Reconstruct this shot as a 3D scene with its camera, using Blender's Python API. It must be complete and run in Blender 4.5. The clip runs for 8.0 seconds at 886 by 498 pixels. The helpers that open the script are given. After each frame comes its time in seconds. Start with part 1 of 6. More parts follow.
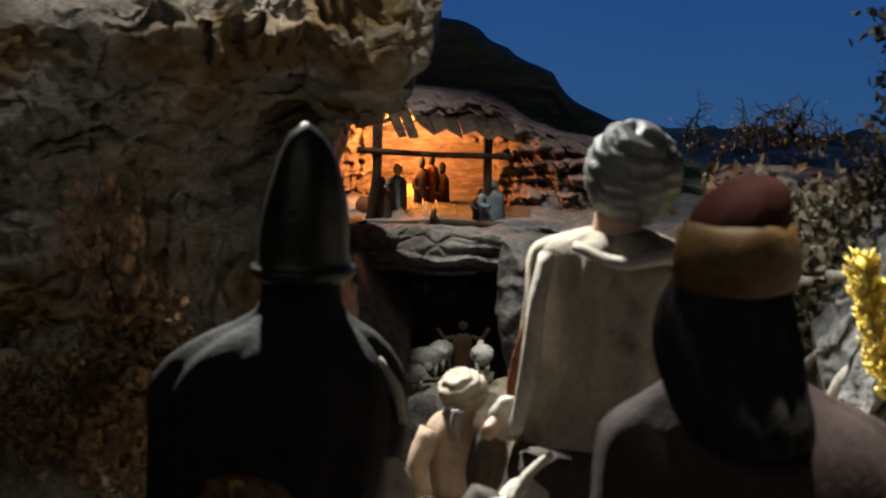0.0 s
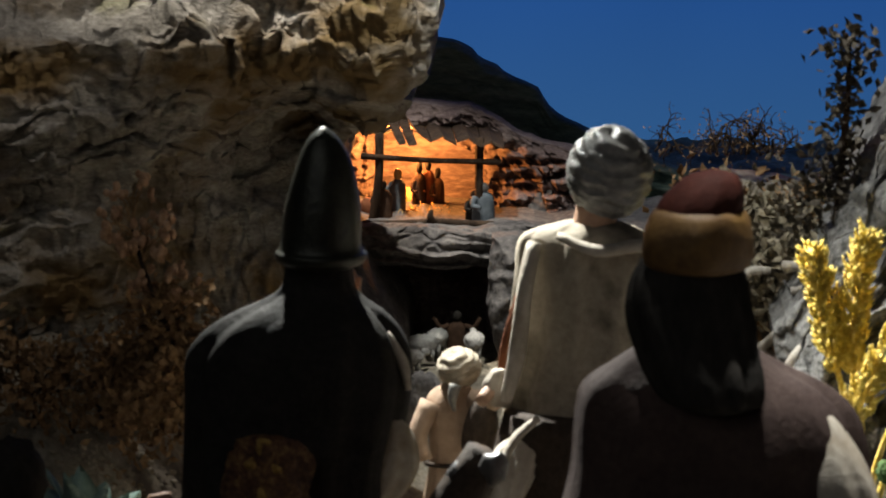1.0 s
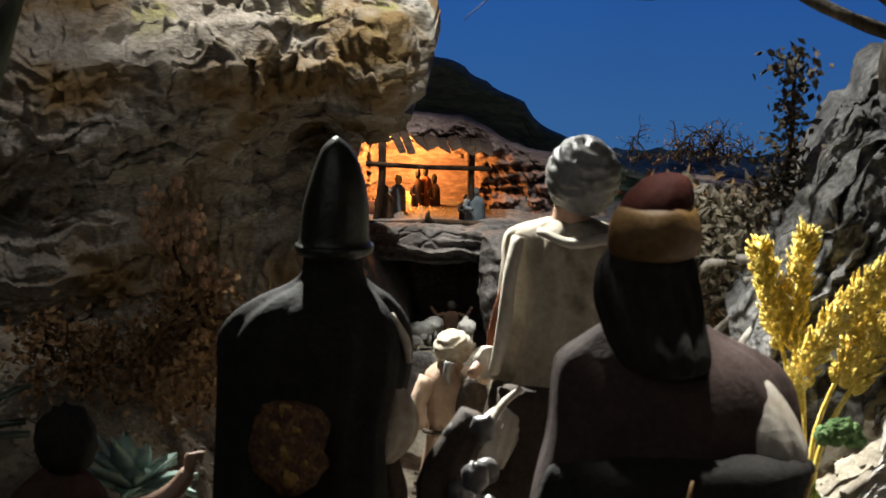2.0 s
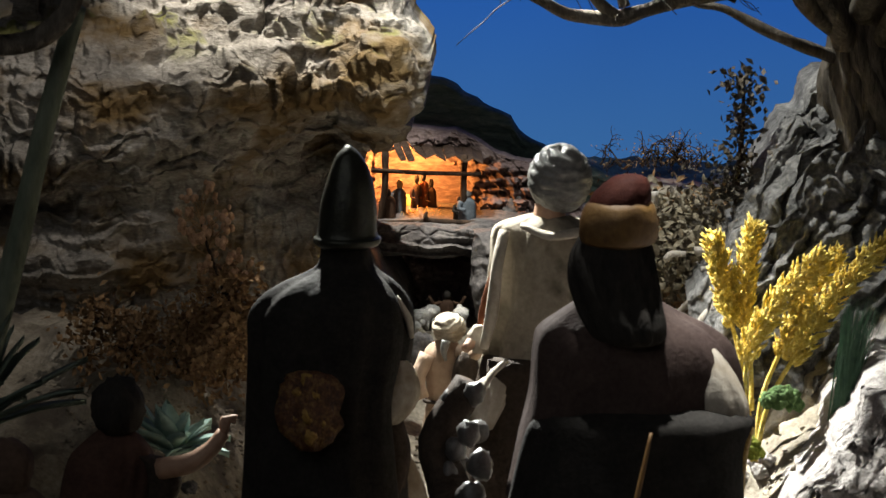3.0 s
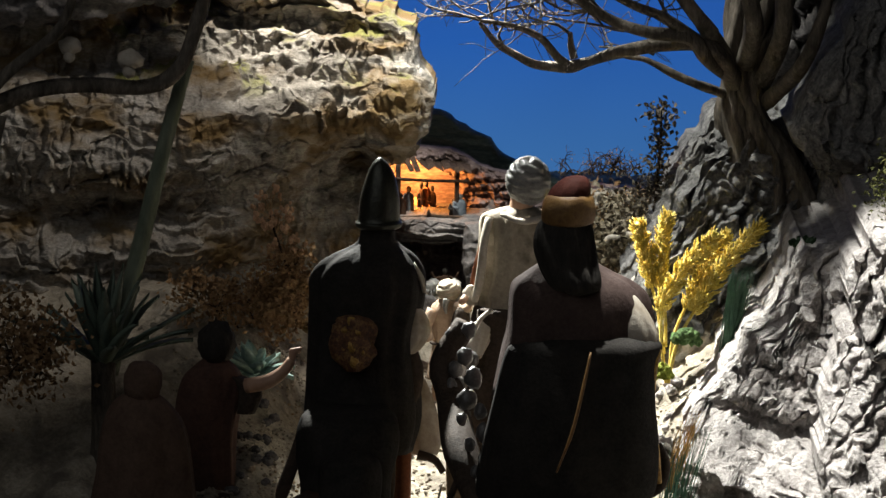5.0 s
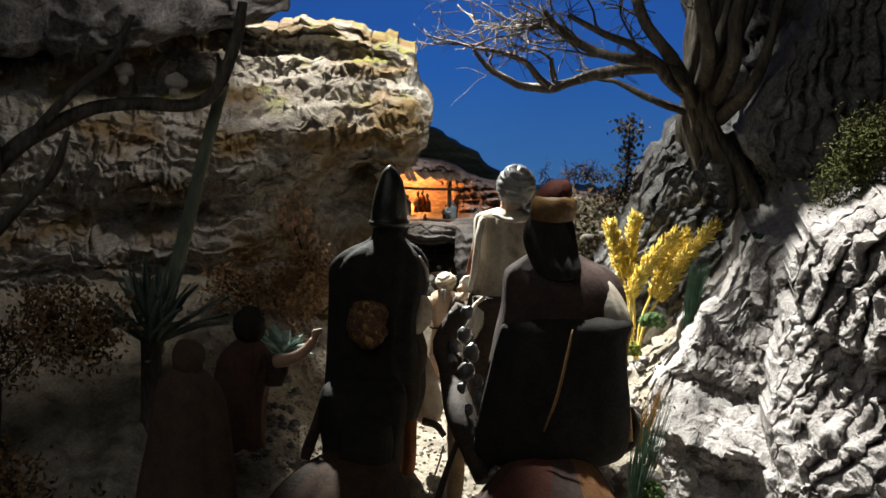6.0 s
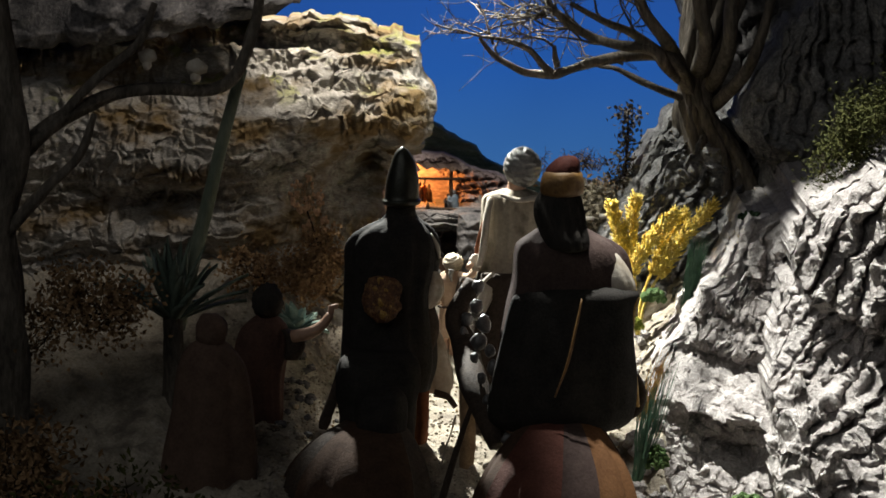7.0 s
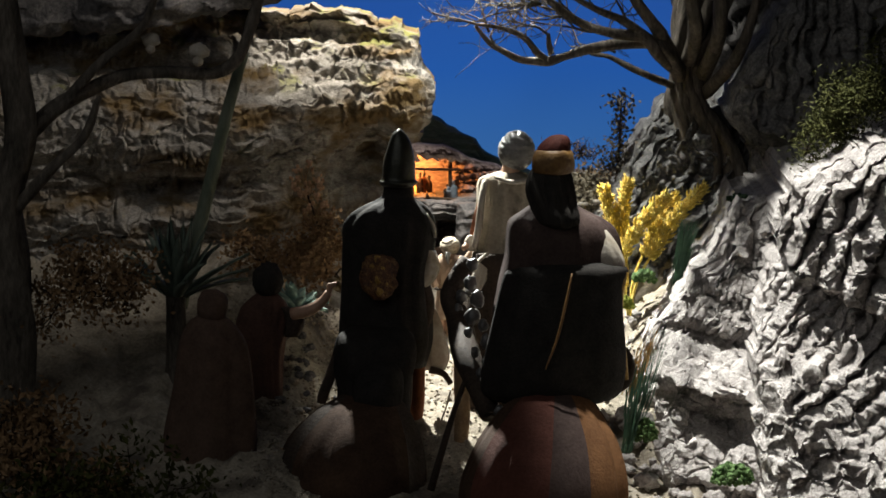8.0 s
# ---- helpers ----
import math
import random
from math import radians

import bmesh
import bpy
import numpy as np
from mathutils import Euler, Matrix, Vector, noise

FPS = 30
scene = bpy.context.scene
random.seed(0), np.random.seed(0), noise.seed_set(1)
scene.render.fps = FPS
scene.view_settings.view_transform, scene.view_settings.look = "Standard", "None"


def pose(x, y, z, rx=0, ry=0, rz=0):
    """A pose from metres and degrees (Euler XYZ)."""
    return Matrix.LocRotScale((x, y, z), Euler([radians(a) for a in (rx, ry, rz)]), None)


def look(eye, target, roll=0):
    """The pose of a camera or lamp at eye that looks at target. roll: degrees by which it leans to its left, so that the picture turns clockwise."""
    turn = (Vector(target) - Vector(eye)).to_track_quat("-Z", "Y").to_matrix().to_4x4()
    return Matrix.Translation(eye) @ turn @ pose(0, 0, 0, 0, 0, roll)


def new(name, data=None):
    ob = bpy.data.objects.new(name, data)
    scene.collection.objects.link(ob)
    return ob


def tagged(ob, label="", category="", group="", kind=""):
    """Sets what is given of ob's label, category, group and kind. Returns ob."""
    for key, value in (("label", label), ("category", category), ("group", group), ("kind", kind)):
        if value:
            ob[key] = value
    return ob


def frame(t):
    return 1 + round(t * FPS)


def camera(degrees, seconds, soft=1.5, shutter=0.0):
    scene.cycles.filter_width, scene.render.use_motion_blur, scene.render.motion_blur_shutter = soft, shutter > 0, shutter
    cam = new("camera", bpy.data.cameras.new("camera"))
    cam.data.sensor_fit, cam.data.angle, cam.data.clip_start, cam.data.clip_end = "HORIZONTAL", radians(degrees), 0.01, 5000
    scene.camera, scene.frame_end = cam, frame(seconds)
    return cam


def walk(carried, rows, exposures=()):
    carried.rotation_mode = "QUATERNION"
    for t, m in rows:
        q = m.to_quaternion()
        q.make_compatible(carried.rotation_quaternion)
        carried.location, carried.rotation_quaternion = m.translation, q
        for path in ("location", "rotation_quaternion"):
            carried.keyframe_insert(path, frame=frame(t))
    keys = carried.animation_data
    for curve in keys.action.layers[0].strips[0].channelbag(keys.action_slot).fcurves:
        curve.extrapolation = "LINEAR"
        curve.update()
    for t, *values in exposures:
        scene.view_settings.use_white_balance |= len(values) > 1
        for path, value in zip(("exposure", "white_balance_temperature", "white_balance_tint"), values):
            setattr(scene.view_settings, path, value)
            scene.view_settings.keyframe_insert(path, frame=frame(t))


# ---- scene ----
import functools
import itertools

cam = camera(12, 8.0, soft=1.4)
PATH = [
    (0, pose(0.0401, -1.0562, 0.2422, 79.869, -0.539, 2.046)),
    (0.5, pose(0.0374, -1.1214, 0.2488, 80.033, -0.619, 1.838)),
    (1, pose(0.0404, -1.2108, 0.2597, 80.175, -0.540, 1.809)),
    (1.5, pose(0.0427, -1.3038, 0.2727, 80.257, -0.596, 1.763)),
    (3, pose(0.0516, -1.6539, 0.3197, 80.543, -0.271, 1.602)),
    (3.5, pose(0.0505, -1.7880, 0.3375, 80.616, -0.311, 1.455)),
    (4, pose(0.0531, -1.9578, 0.3588, 80.753, -0.270, 1.375)),
    (4.5, pose(0.0537, -2.1300, 0.3809, 80.863, -0.223, 1.263)),
    (6, pose(0.0258, -2.7540, 0.4454, 81.418, -0.194, 0.478)),
    (6.5, pose(-0.0208, -2.8037, 0.4236, 81.871, -0.151, -0.347)),
    (7, pose(-0.0217, -2.8770, 0.4079, 82.211, 0.035, -0.374)),
    (7.5, pose(0.0089, -2.9464, 0.3991, 82.424, 0.165, 0.145)),
    (8, pose(0.0000, -2.9615, 0.3636, 82.999, 0.003, -0.000)),
]
walk(cam, PATH, [(0.0, -0.3), (1.5, 0.05), (3.5, 0.42), (4.5, 0.5), (6.0, 0.4), (8.0, 0.36)])
cam.data.dof.use_dof, cam.data.dof.focus_distance, cam.data.dof.aperture_fstop = True, 2.25, 82.0

# ---- world, lamps ----
world = bpy.data.worlds.new("dim_room")
world.use_nodes = True
world.node_tree.nodes["Background"].inputs["Color"].default_value = (0.43, 0.44, 0.47, 1)
world.node_tree.nodes["Background"].inputs["Strength"].default_value = 0.085
scene.world = world


def lamp(name, kind, eye, target, watts, colour, **settings):
    data = bpy.data.lights.new(name, kind)
    data.energy, data.color = watts, colour
    if kind == "SPOT":
        data.spot_size, data.spot_blend = radians(settings["cone"]), settings["blend"]
    if kind in ("SPOT", "POINT"):
        data.shadow_soft_size = settings["size"]
    if kind == "AREA":
        data.size = settings["size"]
    ob = new(name, data)
    ob.matrix_world = look(eye, target)
    return ob


# show lighting, no lamp in view: a white spot over the path, one on the rocks, two on the cliff, one on the bank, the
# lamp in the stable; the front area lamp is added fill for the dim room
lamp("key_spot", "SPOT", (-0.1, 0.3, 0.36), (0.095, -0.04, -0.12), 54.0, (0.98, 1.0, 0.94), cone=39.5, blend=0.65, size=0.008)
lamp("bank_spot", "SPOT", (0.02, 0.15, 0.42), (0.105, 0.26, 0.03), 7.5, (0.96, 0.98, 0.92), cone=54, blend=0.7, size=0.008)
lamp("rock_spot", "SPOT", (0.03, -0.03, 0.8), (0.245, -0.18, -0.14), 76.0, (0.99, 1.0, 0.95), cone=23, blend=0.8, size=0.01)
lamp("cliff_spot", "SPOT", (-0.06, 0.07, 0.25), (-0.28, 0.2, 0.05), 0.85, (1.0, 0.94, 0.86), cone=72, blend=0.8, size=0.008)
lamp("crest_spot", "SPOT", (-0.075, 0.3, 0.44), (-0.075, 0.32, 0.13), 14.0, (1.0, 0.95, 0.84), cone=42, blend=0.7, size=0.008)
lamp("stable_lamp", "POINT", (-0.0251, 0.44, 0.0148), (0, 0, 0), 0.26, (1.0, 0.36, 0.08), size=0.004)
lamp("room_fill", "AREA", (-0.6, -1.1, 0.95), (-0.05, 0.05, 0.0), 1.9, (0.96, 0.98, 0.98), size=1.2)





# ---- numbers ----
def hashed(ix, iy, iz, seed):
    h = (ix * 374761393 + iy * 668265263 + iz * 2147483647 + seed * 974634777) & 0xFFFFFFFF
    h = ((h ^ (h >> 13)) * 1274126177) & 0xFFFFFFFF
    return ((h ^ (h >> 16)) & 0xFFFF) / 65535.0


def vnoise(x, y, z, seed=0):
    """Smooth noise in -1..1."""
    x, y, z = np.broadcast_arrays(np.asarray(x, float), np.asarray(y, float), np.asarray(z, float))
    ix, iy, iz = (np.floor(a).astype(np.int64) for a in (x, y, z))
    fx, fy, fz = x - ix, y - iy, z - iz
    fx, fy, fz = (a * a * (3 - 2 * a) for a in (fx, fy, fz))
    total = 0
    for dx in (0, 1):
        for dy in (0, 1):
            for dz in (0, 1):
                weight = (fx if dx else 1 - fx) * (fy if dy else 1 - fy) * (fz if dz else 1 - fz)
                total = total + weight * hashed(ix + dx, iy + dy, iz + dz, seed)
    return total * 2 - 1


def fbm(x, y, z, octaves=4, seed=0):
    total, gain = 0, 1.0
    for o in range(octaves):
        total = total + gain * vnoise(x * 2 ** o, y * 2 ** o, z * 2 ** o, seed + o)
        gain *= 0.5
    return total


def ridged(x, y, z, octaves=3, seed=0):
    total, gain = 0, 1.0
    for o in range(octaves):
        total = total + gain * (1 - 2 * np.abs(vnoise(x * 2 ** o, y * 2 ** o, z * 2 ** o, seed + o)))
        gain *= 0.5
    return total


def cells(x, y, seed=0):
    """Distance to the nearest and the second nearest scattered seed, and the nearest one's number."""
    x, y = np.broadcast_arrays(np.asarray(x, float), np.asarray(y, float))
    ix, iy = np.floor(x).astype(np.int64), np.floor(y).astype(np.int64)
    first, second, who = np.full(x.shape, 9.0), np.full(x.shape, 9.0), np.zeros(x.shape)
    for dx in (-1, 0, 1):
        for dy in (-1, 0, 1):
            px = ix + dx + hashed(ix + dx, iy + dy, ix * 0, seed)
            py = iy + dy + hashed(ix + dx, iy + dy, ix * 0 + 7, seed)
            d = np.hypot(x - px, y - py)
            nearer = d < first
            second = np.where(nearer, first, np.minimum(second, d))
            who = np.where(nearer, hashed(ix + dx, iy + dy, ix * 0 + 13, seed), who)
            first = np.where(nearer, d, first)
    return first, second, who


def step(a, b, x):
    t = np.clip((np.asarray(x, float) - a) / (b - a), 0, 1)
    return t * t * (3 - 2 * t)


def bump_at(x, z, cx, cz, rx, rz):
    return np.exp(-((x - cx) / rx) ** 2 - ((z - cz) / rz) ** 2)


# ---- materials ----
def material(name, colours, scale, rough=0.85, bump=0.4, fine=4.0, stretch=(1, 1, 1), metal=0.0, tint=None, tint_scale=30.0, tint_at=(0.5, 0.65), subsurface=0.0, distance=0.002):
    """Two-scale noise colour with fine relief; tint: a third colour in soft-edged patches."""
    m = bpy.data.materials.new(name)
    m.use_nodes = True
    t = m.node_tree
    b = t.nodes["Principled BSDF"]
    b.inputs["Metallic"].default_value = metal
    b.inputs["Specular IOR Level"].default_value = 0.15 if rough >= 0.75 else 0.5
    where = t.nodes.new("ShaderNodeTexCoord")
    turn = t.nodes.new("ShaderNodeMapping")
    turn.inputs["Scale"].default_value = stretch
    t.links.new(where.outputs["Object"], turn.inputs["Vector"])

    def noise_node(s, detail=6.0):
        n = t.nodes.new("ShaderNodeTexNoise")
        n.inputs["Scale"].default_value, n.inputs["Detail"].default_value, n.inputs["Roughness"].default_value = s, detail, 0.62
        t.links.new(turn.outputs["Vector"], n.inputs["Vector"])
        return n

    wide, close = noise_node(scale), noise_node(scale * fine)
    blend = t.nodes.new("ShaderNodeMath")
    blend.operation = "MULTIPLY_ADD"
    blend.inputs[1].default_value = 0.45
    t.links.new(close.outputs["Fac"], blend.inputs[0])
    half = t.nodes.new("ShaderNodeMath")
    half.operation = "MULTIPLY"
    half.inputs[1].default_value = 0.55
    t.links.new(wide.outputs["Fac"], half.inputs[0])
    t.links.new(half.outputs[0], blend.inputs[2])
    ramp = t.nodes.new("ShaderNodeValToRGB")
    ramp.color_ramp.elements[0].position, ramp.color_ramp.elements[1].position = 0.36, 0.64
    ramp.color_ramp.elements[0].color, ramp.color_ramp.elements[1].color = (*colours[0], 1), (*colours[-1], 1)
    for i, c in enumerate(colours[1:-1]):
        e = ramp.color_ramp.elements.new(0.36 + 0.28 * (i + 1) / (len(colours) - 1))
        e.color = (*c, 1)
    t.links.new(blend.outputs[0], ramp.inputs["Fac"])
    out = ramp.outputs["Color"]
    if tint:
        patch = noise_node(tint_scale, 4.0)
        edge = t.nodes.new("ShaderNodeMapRange")
        edge.inputs["From Min"].default_value, edge.inputs["From Max"].default_value = tint_at
        t.links.new(patch.outputs["Fac"], edge.inputs["Value"])
        mix = t.nodes.new("ShaderNodeMix")
        mix.data_type = "RGBA"
        t.links.new(edge.outputs["Result"], mix.inputs["Factor"])
        t.links.new(out, mix.inputs["A"])
        mix.inputs["B"].default_value = (*tint, 1)
        out = mix.outputs["Result"]
    t.links.new(out, b.inputs["Base Color"])
    gloss = t.nodes.new("ShaderNodeMapRange")
    gloss.inputs["To Min"].default_value, gloss.inputs["To Max"].default_value = min(1, rough + 0.1), max(0.05, rough - 0.12)
    t.links.new(close.outputs["Fac"], gloss.inputs["Value"])
    t.links.new(gloss.outputs["Result"], b.inputs["Roughness"])
    relief = t.nodes.new("ShaderNodeBump")
    relief.inputs["Strength"].default_value, relief.inputs["Distance"].default_value = bump, distance
    t.links.new(close.outputs["Fac"], relief.inputs["Height"])
    t.links.new(relief.outputs["Normal"], b.inputs["Normal"])
    return m


ROCK = material("limestone", [(0.13, 0.105, 0.08), (0.27, 0.235, 0.19), (0.42, 0.38, 0.32)], 45, 0.9, 0.7, 9, (1, 1, 1.6), tint=(0.22, 0.135, 0.055), tint_scale=16, tint_at=(0.5, 0.7))
ROCK_MOSSY = material("mossy_limestone", [(0.15, 0.135, 0.115), (0.29, 0.265, 0.235), (0.46, 0.43, 0.39)], 42, 0.9, 0.9, 9, (1, 1, 2.2), tint=(0.18, 0.12, 0.055), tint_scale=14, tint_at=(0.46, 0.62))

def mossed(m, colour, low):
    """Moss on the upward ledges above a height."""
    t = m.node_tree
    b = t.nodes["Principled BSDF"]
    old = b.inputs["Base Color"].links[0].from_socket
    shape = t.nodes.new("ShaderNodeNewGeometry")
    factors = []
    for source, a, z in (("Normal", 0.35, 0.75), ("Position", low, low + 0.02)):
        split = t.nodes.new("ShaderNodeSeparateXYZ")
        t.links.new(shape.outputs[source], split.inputs["Vector"])
        ease = t.nodes.new("ShaderNodeMapRange")
        ease.inputs["From Min"].default_value, ease.inputs["From Max"].default_value = a, z
        t.links.new(split.outputs["Z"], ease.inputs["Value"])
        factors.append(ease.outputs["Result"])
    spots = t.nodes.new("ShaderNodeTexNoise")
    spots.inputs["Scale"].default_value = 38
    ease = t.nodes.new("ShaderNodeMapRange")
    ease.inputs["From Min"].default_value, ease.inputs["From Max"].default_value = 0.53, 0.63
    t.links.new(shape.outputs["Position"], spots.inputs["Vector"])
    t.links.new(spots.outputs["Fac"], ease.inputs["Value"])
    factors.append(ease.outputs["Result"])
    for f in factors[1:]:
        times = t.nodes.new("ShaderNodeMath")
        times.operation = "MULTIPLY"
        t.links.new(factors[0], times.inputs[0])
        t.links.new(f, times.inputs[1])
        factors[0] = times.outputs[0]
    mix = t.nodes.new("ShaderNodeMix")
    mix.data_type = "RGBA"
    t.links.new(factors[0], mix.inputs["Factor"])
    t.links.new(old, mix.inputs["A"])
    mix.inputs["B"].default_value = (*colour, 1)
    t.links.new(mix.outputs["Result"], b.inputs["Base Color"])


mossed(ROCK_MOSSY, (0.2, 0.195, 0.065), 0.085)
ROCK_PALE = material("pale_limestone", [(0.24, 0.215, 0.2), (0.41, 0.375, 0.355), (0.6, 0.56, 0.53)], 55, 0.85, 1.0, 8, distance=0.003)
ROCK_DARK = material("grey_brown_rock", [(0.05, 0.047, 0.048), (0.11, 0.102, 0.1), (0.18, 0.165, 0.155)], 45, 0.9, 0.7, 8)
ROCK_GREY = material("grey_knotted_rock", [(0.07, 0.068, 0.066), (0.16, 0.154, 0.148), (0.3, 0.288, 0.275)], 50, 0.9, 0.9, 8)
ROCK_RED = material("reddish_rock", [(0.07, 0.05, 0.048), (0.155, 0.115, 0.11), (0.28, 0.225, 0.21)], 60, 0.9, 0.7, 6, (0.6, 1, 2))
HILL = material("dark_green_hill", [(0.08, 0.125, 0.115), (0.17, 0.23, 0.2), (0.3, 0.35, 0.3)], 50, 0.95, 0.5, 6, (0.5, 1, 2))
SOIL = material("sandy_soil", [(0.17, 0.14, 0.11), (0.3, 0.26, 0.2), (0.43, 0.38, 0.31)], 60, 0.95, 0.8, 7, tint=(0.12, 0.1, 0.08), tint_scale=24)
BLACK_CLOTH = material("black_cloth", [(0.012, 0.0105, 0.0095), (0.03, 0.0265, 0.023)], 90, 0.8, 0.3, 6)
DARK_HAIR = material("dark_hair", [(0.018, 0.016, 0.014), (0.04, 0.034, 0.029)], 200, 0.85, 0.5, 3, (1, 1, 0.3))
HELMET = material("dark_bronze_helmet", [(0.02, 0.02, 0.016), (0.05, 0.05, 0.035)], 80, 0.38, 0.2, 6, metal=0.5)
GOLD = material("worn_gold_paint", [(0.16, 0.08, 0.02), (0.5, 0.32, 0.08)], 160, 0.4, 0.5, 4, metal=0.4)
RED_GOLD = material("red_gold_emblem", [(0.03, 0.009, 0.006), (0.11, 0.04, 0.014), (0.28, 0.17, 0.05)], 260, 0.5, 0.7, 3)
CAP_RED = material("dark_red_felt", [(0.04, 0.01, 0.007), (0.075, 0.019, 0.012)], 120, 0.75, 0.3, 5)
TURBAN_GOLD = material("ochre_turban", [(0.1, 0.045, 0.014), (0.24, 0.13, 0.035)], 60, 0.6, 0.3, 5)
MAUVE = material("mauve_brown_cloth", [(0.045, 0.029, 0.026), (0.08, 0.054, 0.046)], 90, 0.85, 0.3, 5)
CREAM = material("cream_cloth", [(0.36, 0.31, 0.25), (0.5, 0.45, 0.38)], 70, 0.8, 0.3, 6, tint=(0.27, 0.22, 0.16), tint_scale=40)
CLOAK = material("grey_beige_cloak", [(0.22, 0.185, 0.14), (0.37, 0.32, 0.25)], 70, 0.8, 0.3, 6, tint=(0.12, 0.1, 0.07), tint_scale=40)
GREY_TURBAN = material("grey_white_turban", [(0.1, 0.096, 0.09), (0.26, 0.25, 0.235)], 80, 0.42, 0.3, 6)
SKIN = material("painted_skin", [(0.35, 0.2, 0.13), (0.48, 0.3, 0.2)], 60, 0.6, 0.2, 5)
PINK_TUNIC = material("dusty_pink_tunic", [(0.29, 0.2, 0.14), (0.42, 0.3, 0.22)], 70, 0.75, 0.3, 6)
BROWN = material("brown_cloth", [(0.035, 0.02, 0.013), (0.075, 0.042, 0.026)], 80, 0.85, 0.3, 6)
RUST = material("rust_cloth", [(0.13, 0.045, 0.022), (0.22, 0.085, 0.04)], 80, 0.85, 0.3, 6)
ORANGE = material("orange_blanket", [(0.1, 0.045, 0.018), (0.17, 0.08, 0.032)], 80, 0.8, 0.4, 6)
ROSE = material("rose_blanket", [(0.075, 0.026, 0.018), (0.12, 0.045, 0.032)], 80, 0.8, 0.4, 6)
LEATHER = material("dark_leather", [(0.028, 0.021, 0.016), (0.06, 0.042, 0.031)], 120, 0.76, 0.4, 4)
CAMEL = material("camel_coat", [(0.16, 0.105, 0.06), (0.28, 0.19, 0.11)], 90, 0.9, 0.5, 6)
POMPOM = material("grey_glazed_beads", [(0.05, 0.046, 0.044), (0.13, 0.122, 0.118)], 120, 0.35, 0.2, 5)
BARK = material("grey_brown_bark", [(0.04, 0.034, 0.028), (0.1, 0.085, 0.068), (0.19, 0.16, 0.13)], 60, 0.9, 1.0, 6, (1, 1, 0.3))
STICK = material("pale_dead_wood", [(0.25, 0.22, 0.18), (0.42, 0.38, 0.33), (0.55, 0.51, 0.46)], 70, 0.9, 0.8, 6, (1, 1, 0.3))
WOOD_DARK = material("charred_wood", [(0.02, 0.013, 0.009), (0.06, 0.038, 0.024)], 120, 0.85, 0.7, 4, (1, 1, 0.3))
STEM = material("grey_green_stem", [(0.1, 0.12, 0.085), (0.2, 0.22, 0.16)], 60, 0.75, 0.4, 5, (1, 1, 0.3))
YUCCA = material("grey_green_yucca_leaf", [(0.07, 0.1, 0.075), (0.16, 0.2, 0.15)], 60, 0.6, 0.3, 5, (1, 1, 0.4))
MAROON = material("maroon_robe", [(0.05, 0.027, 0.021), (0.095, 0.05, 0.037)], 80, 0.85, 0.3, 6)
DUN = material("dun_robe", [(0.07, 0.043, 0.032), (0.125, 0.08, 0.058)], 80, 0.85, 0.3, 6)
DRY_LEAF = material("dry_brown_leaf", [(0.13, 0.075, 0.035), (0.25, 0.15, 0.075), (0.36, 0.24, 0.13)], 90, 0.85, 0.3, 4)
DRY_PINK = material("dry_pinkish_seed", [(0.3, 0.17, 0.1), (0.46, 0.3, 0.2)], 120, 0.85, 0.3, 4)
GREY_LEAF = material("dry_grey_leaf", [(0.08, 0.068, 0.045), (0.18, 0.15, 0.105), (0.34, 0.3, 0.22)], 80, 0.85, 0.3, 4)
YELLOW = material("yellow_dyed_grass", [(0.5, 0.34, 0.04), (0.7, 0.53, 0.12), (0.8, 0.66, 0.26)], 220, 0.75, 0.3, 4)
GREEN_BLADE = material("blue_green_grass", [(0.03, 0.08, 0.05), (0.08, 0.16, 0.09)], 60, 0.6, 0.2, 4)
AGAVE = material("pale_agave_leaf", [(0.16, 0.27, 0.23), (0.34, 0.47, 0.4)], 70, 0.55, 0.2, 4)
MOSS = material("green_moss", [(0.04, 0.08, 0.025), (0.14, 0.22, 0.08)], 200, 0.95, 0.8, 3)
MOSS_DARK = material("dark_green_moss", [(0.015, 0.035, 0.015), (0.05, 0.085, 0.04)], 200, 0.95, 0.8, 3)
MOSS_BRIGHT = material("yellow_green_moss", [(0.1, 0.13, 0.015), (0.3, 0.32, 0.05)], 200, 0.95, 0.8, 3)
FIR = material("dark_olive_foliage", [(0.03, 0.035, 0.01), (0.09, 0.09, 0.025)], 90, 0.85, 0.3, 3)
WOOL = material("grey_wool", [(0.3, 0.29, 0.28), (0.5, 0.49, 0.46)], 200, 0.95, 0.8, 3)
STRAW = material("yellow_straw", [(0.35, 0.2, 0.06), (0.55, 0.36, 0.14)], 150, 0.85, 0.5, 3)
BLUE_CLOTH = material("slate_blue_cloth", [(0.06, 0.075, 0.09), (0.12, 0.14, 0.16)], 90, 0.85, 0.3, 5)
ROOM_WALL = material("dark_room_paint", [(0.025, 0.025, 0.028), (0.04, 0.04, 0.043)], 3, 0.9, 0.1, 8)
ROOM_FLOOR = material("dark_carpet", [(0.02, 0.018, 0.018), (0.04, 0.036, 0.034)], 8, 0.95, 0.4, 20)
FASCIA = material("stained_board", [(0.05, 0.03, 0.018), (0.11, 0.07, 0.04)], 12, 0.6, 0.3, 6, (0.2, 1, 1))


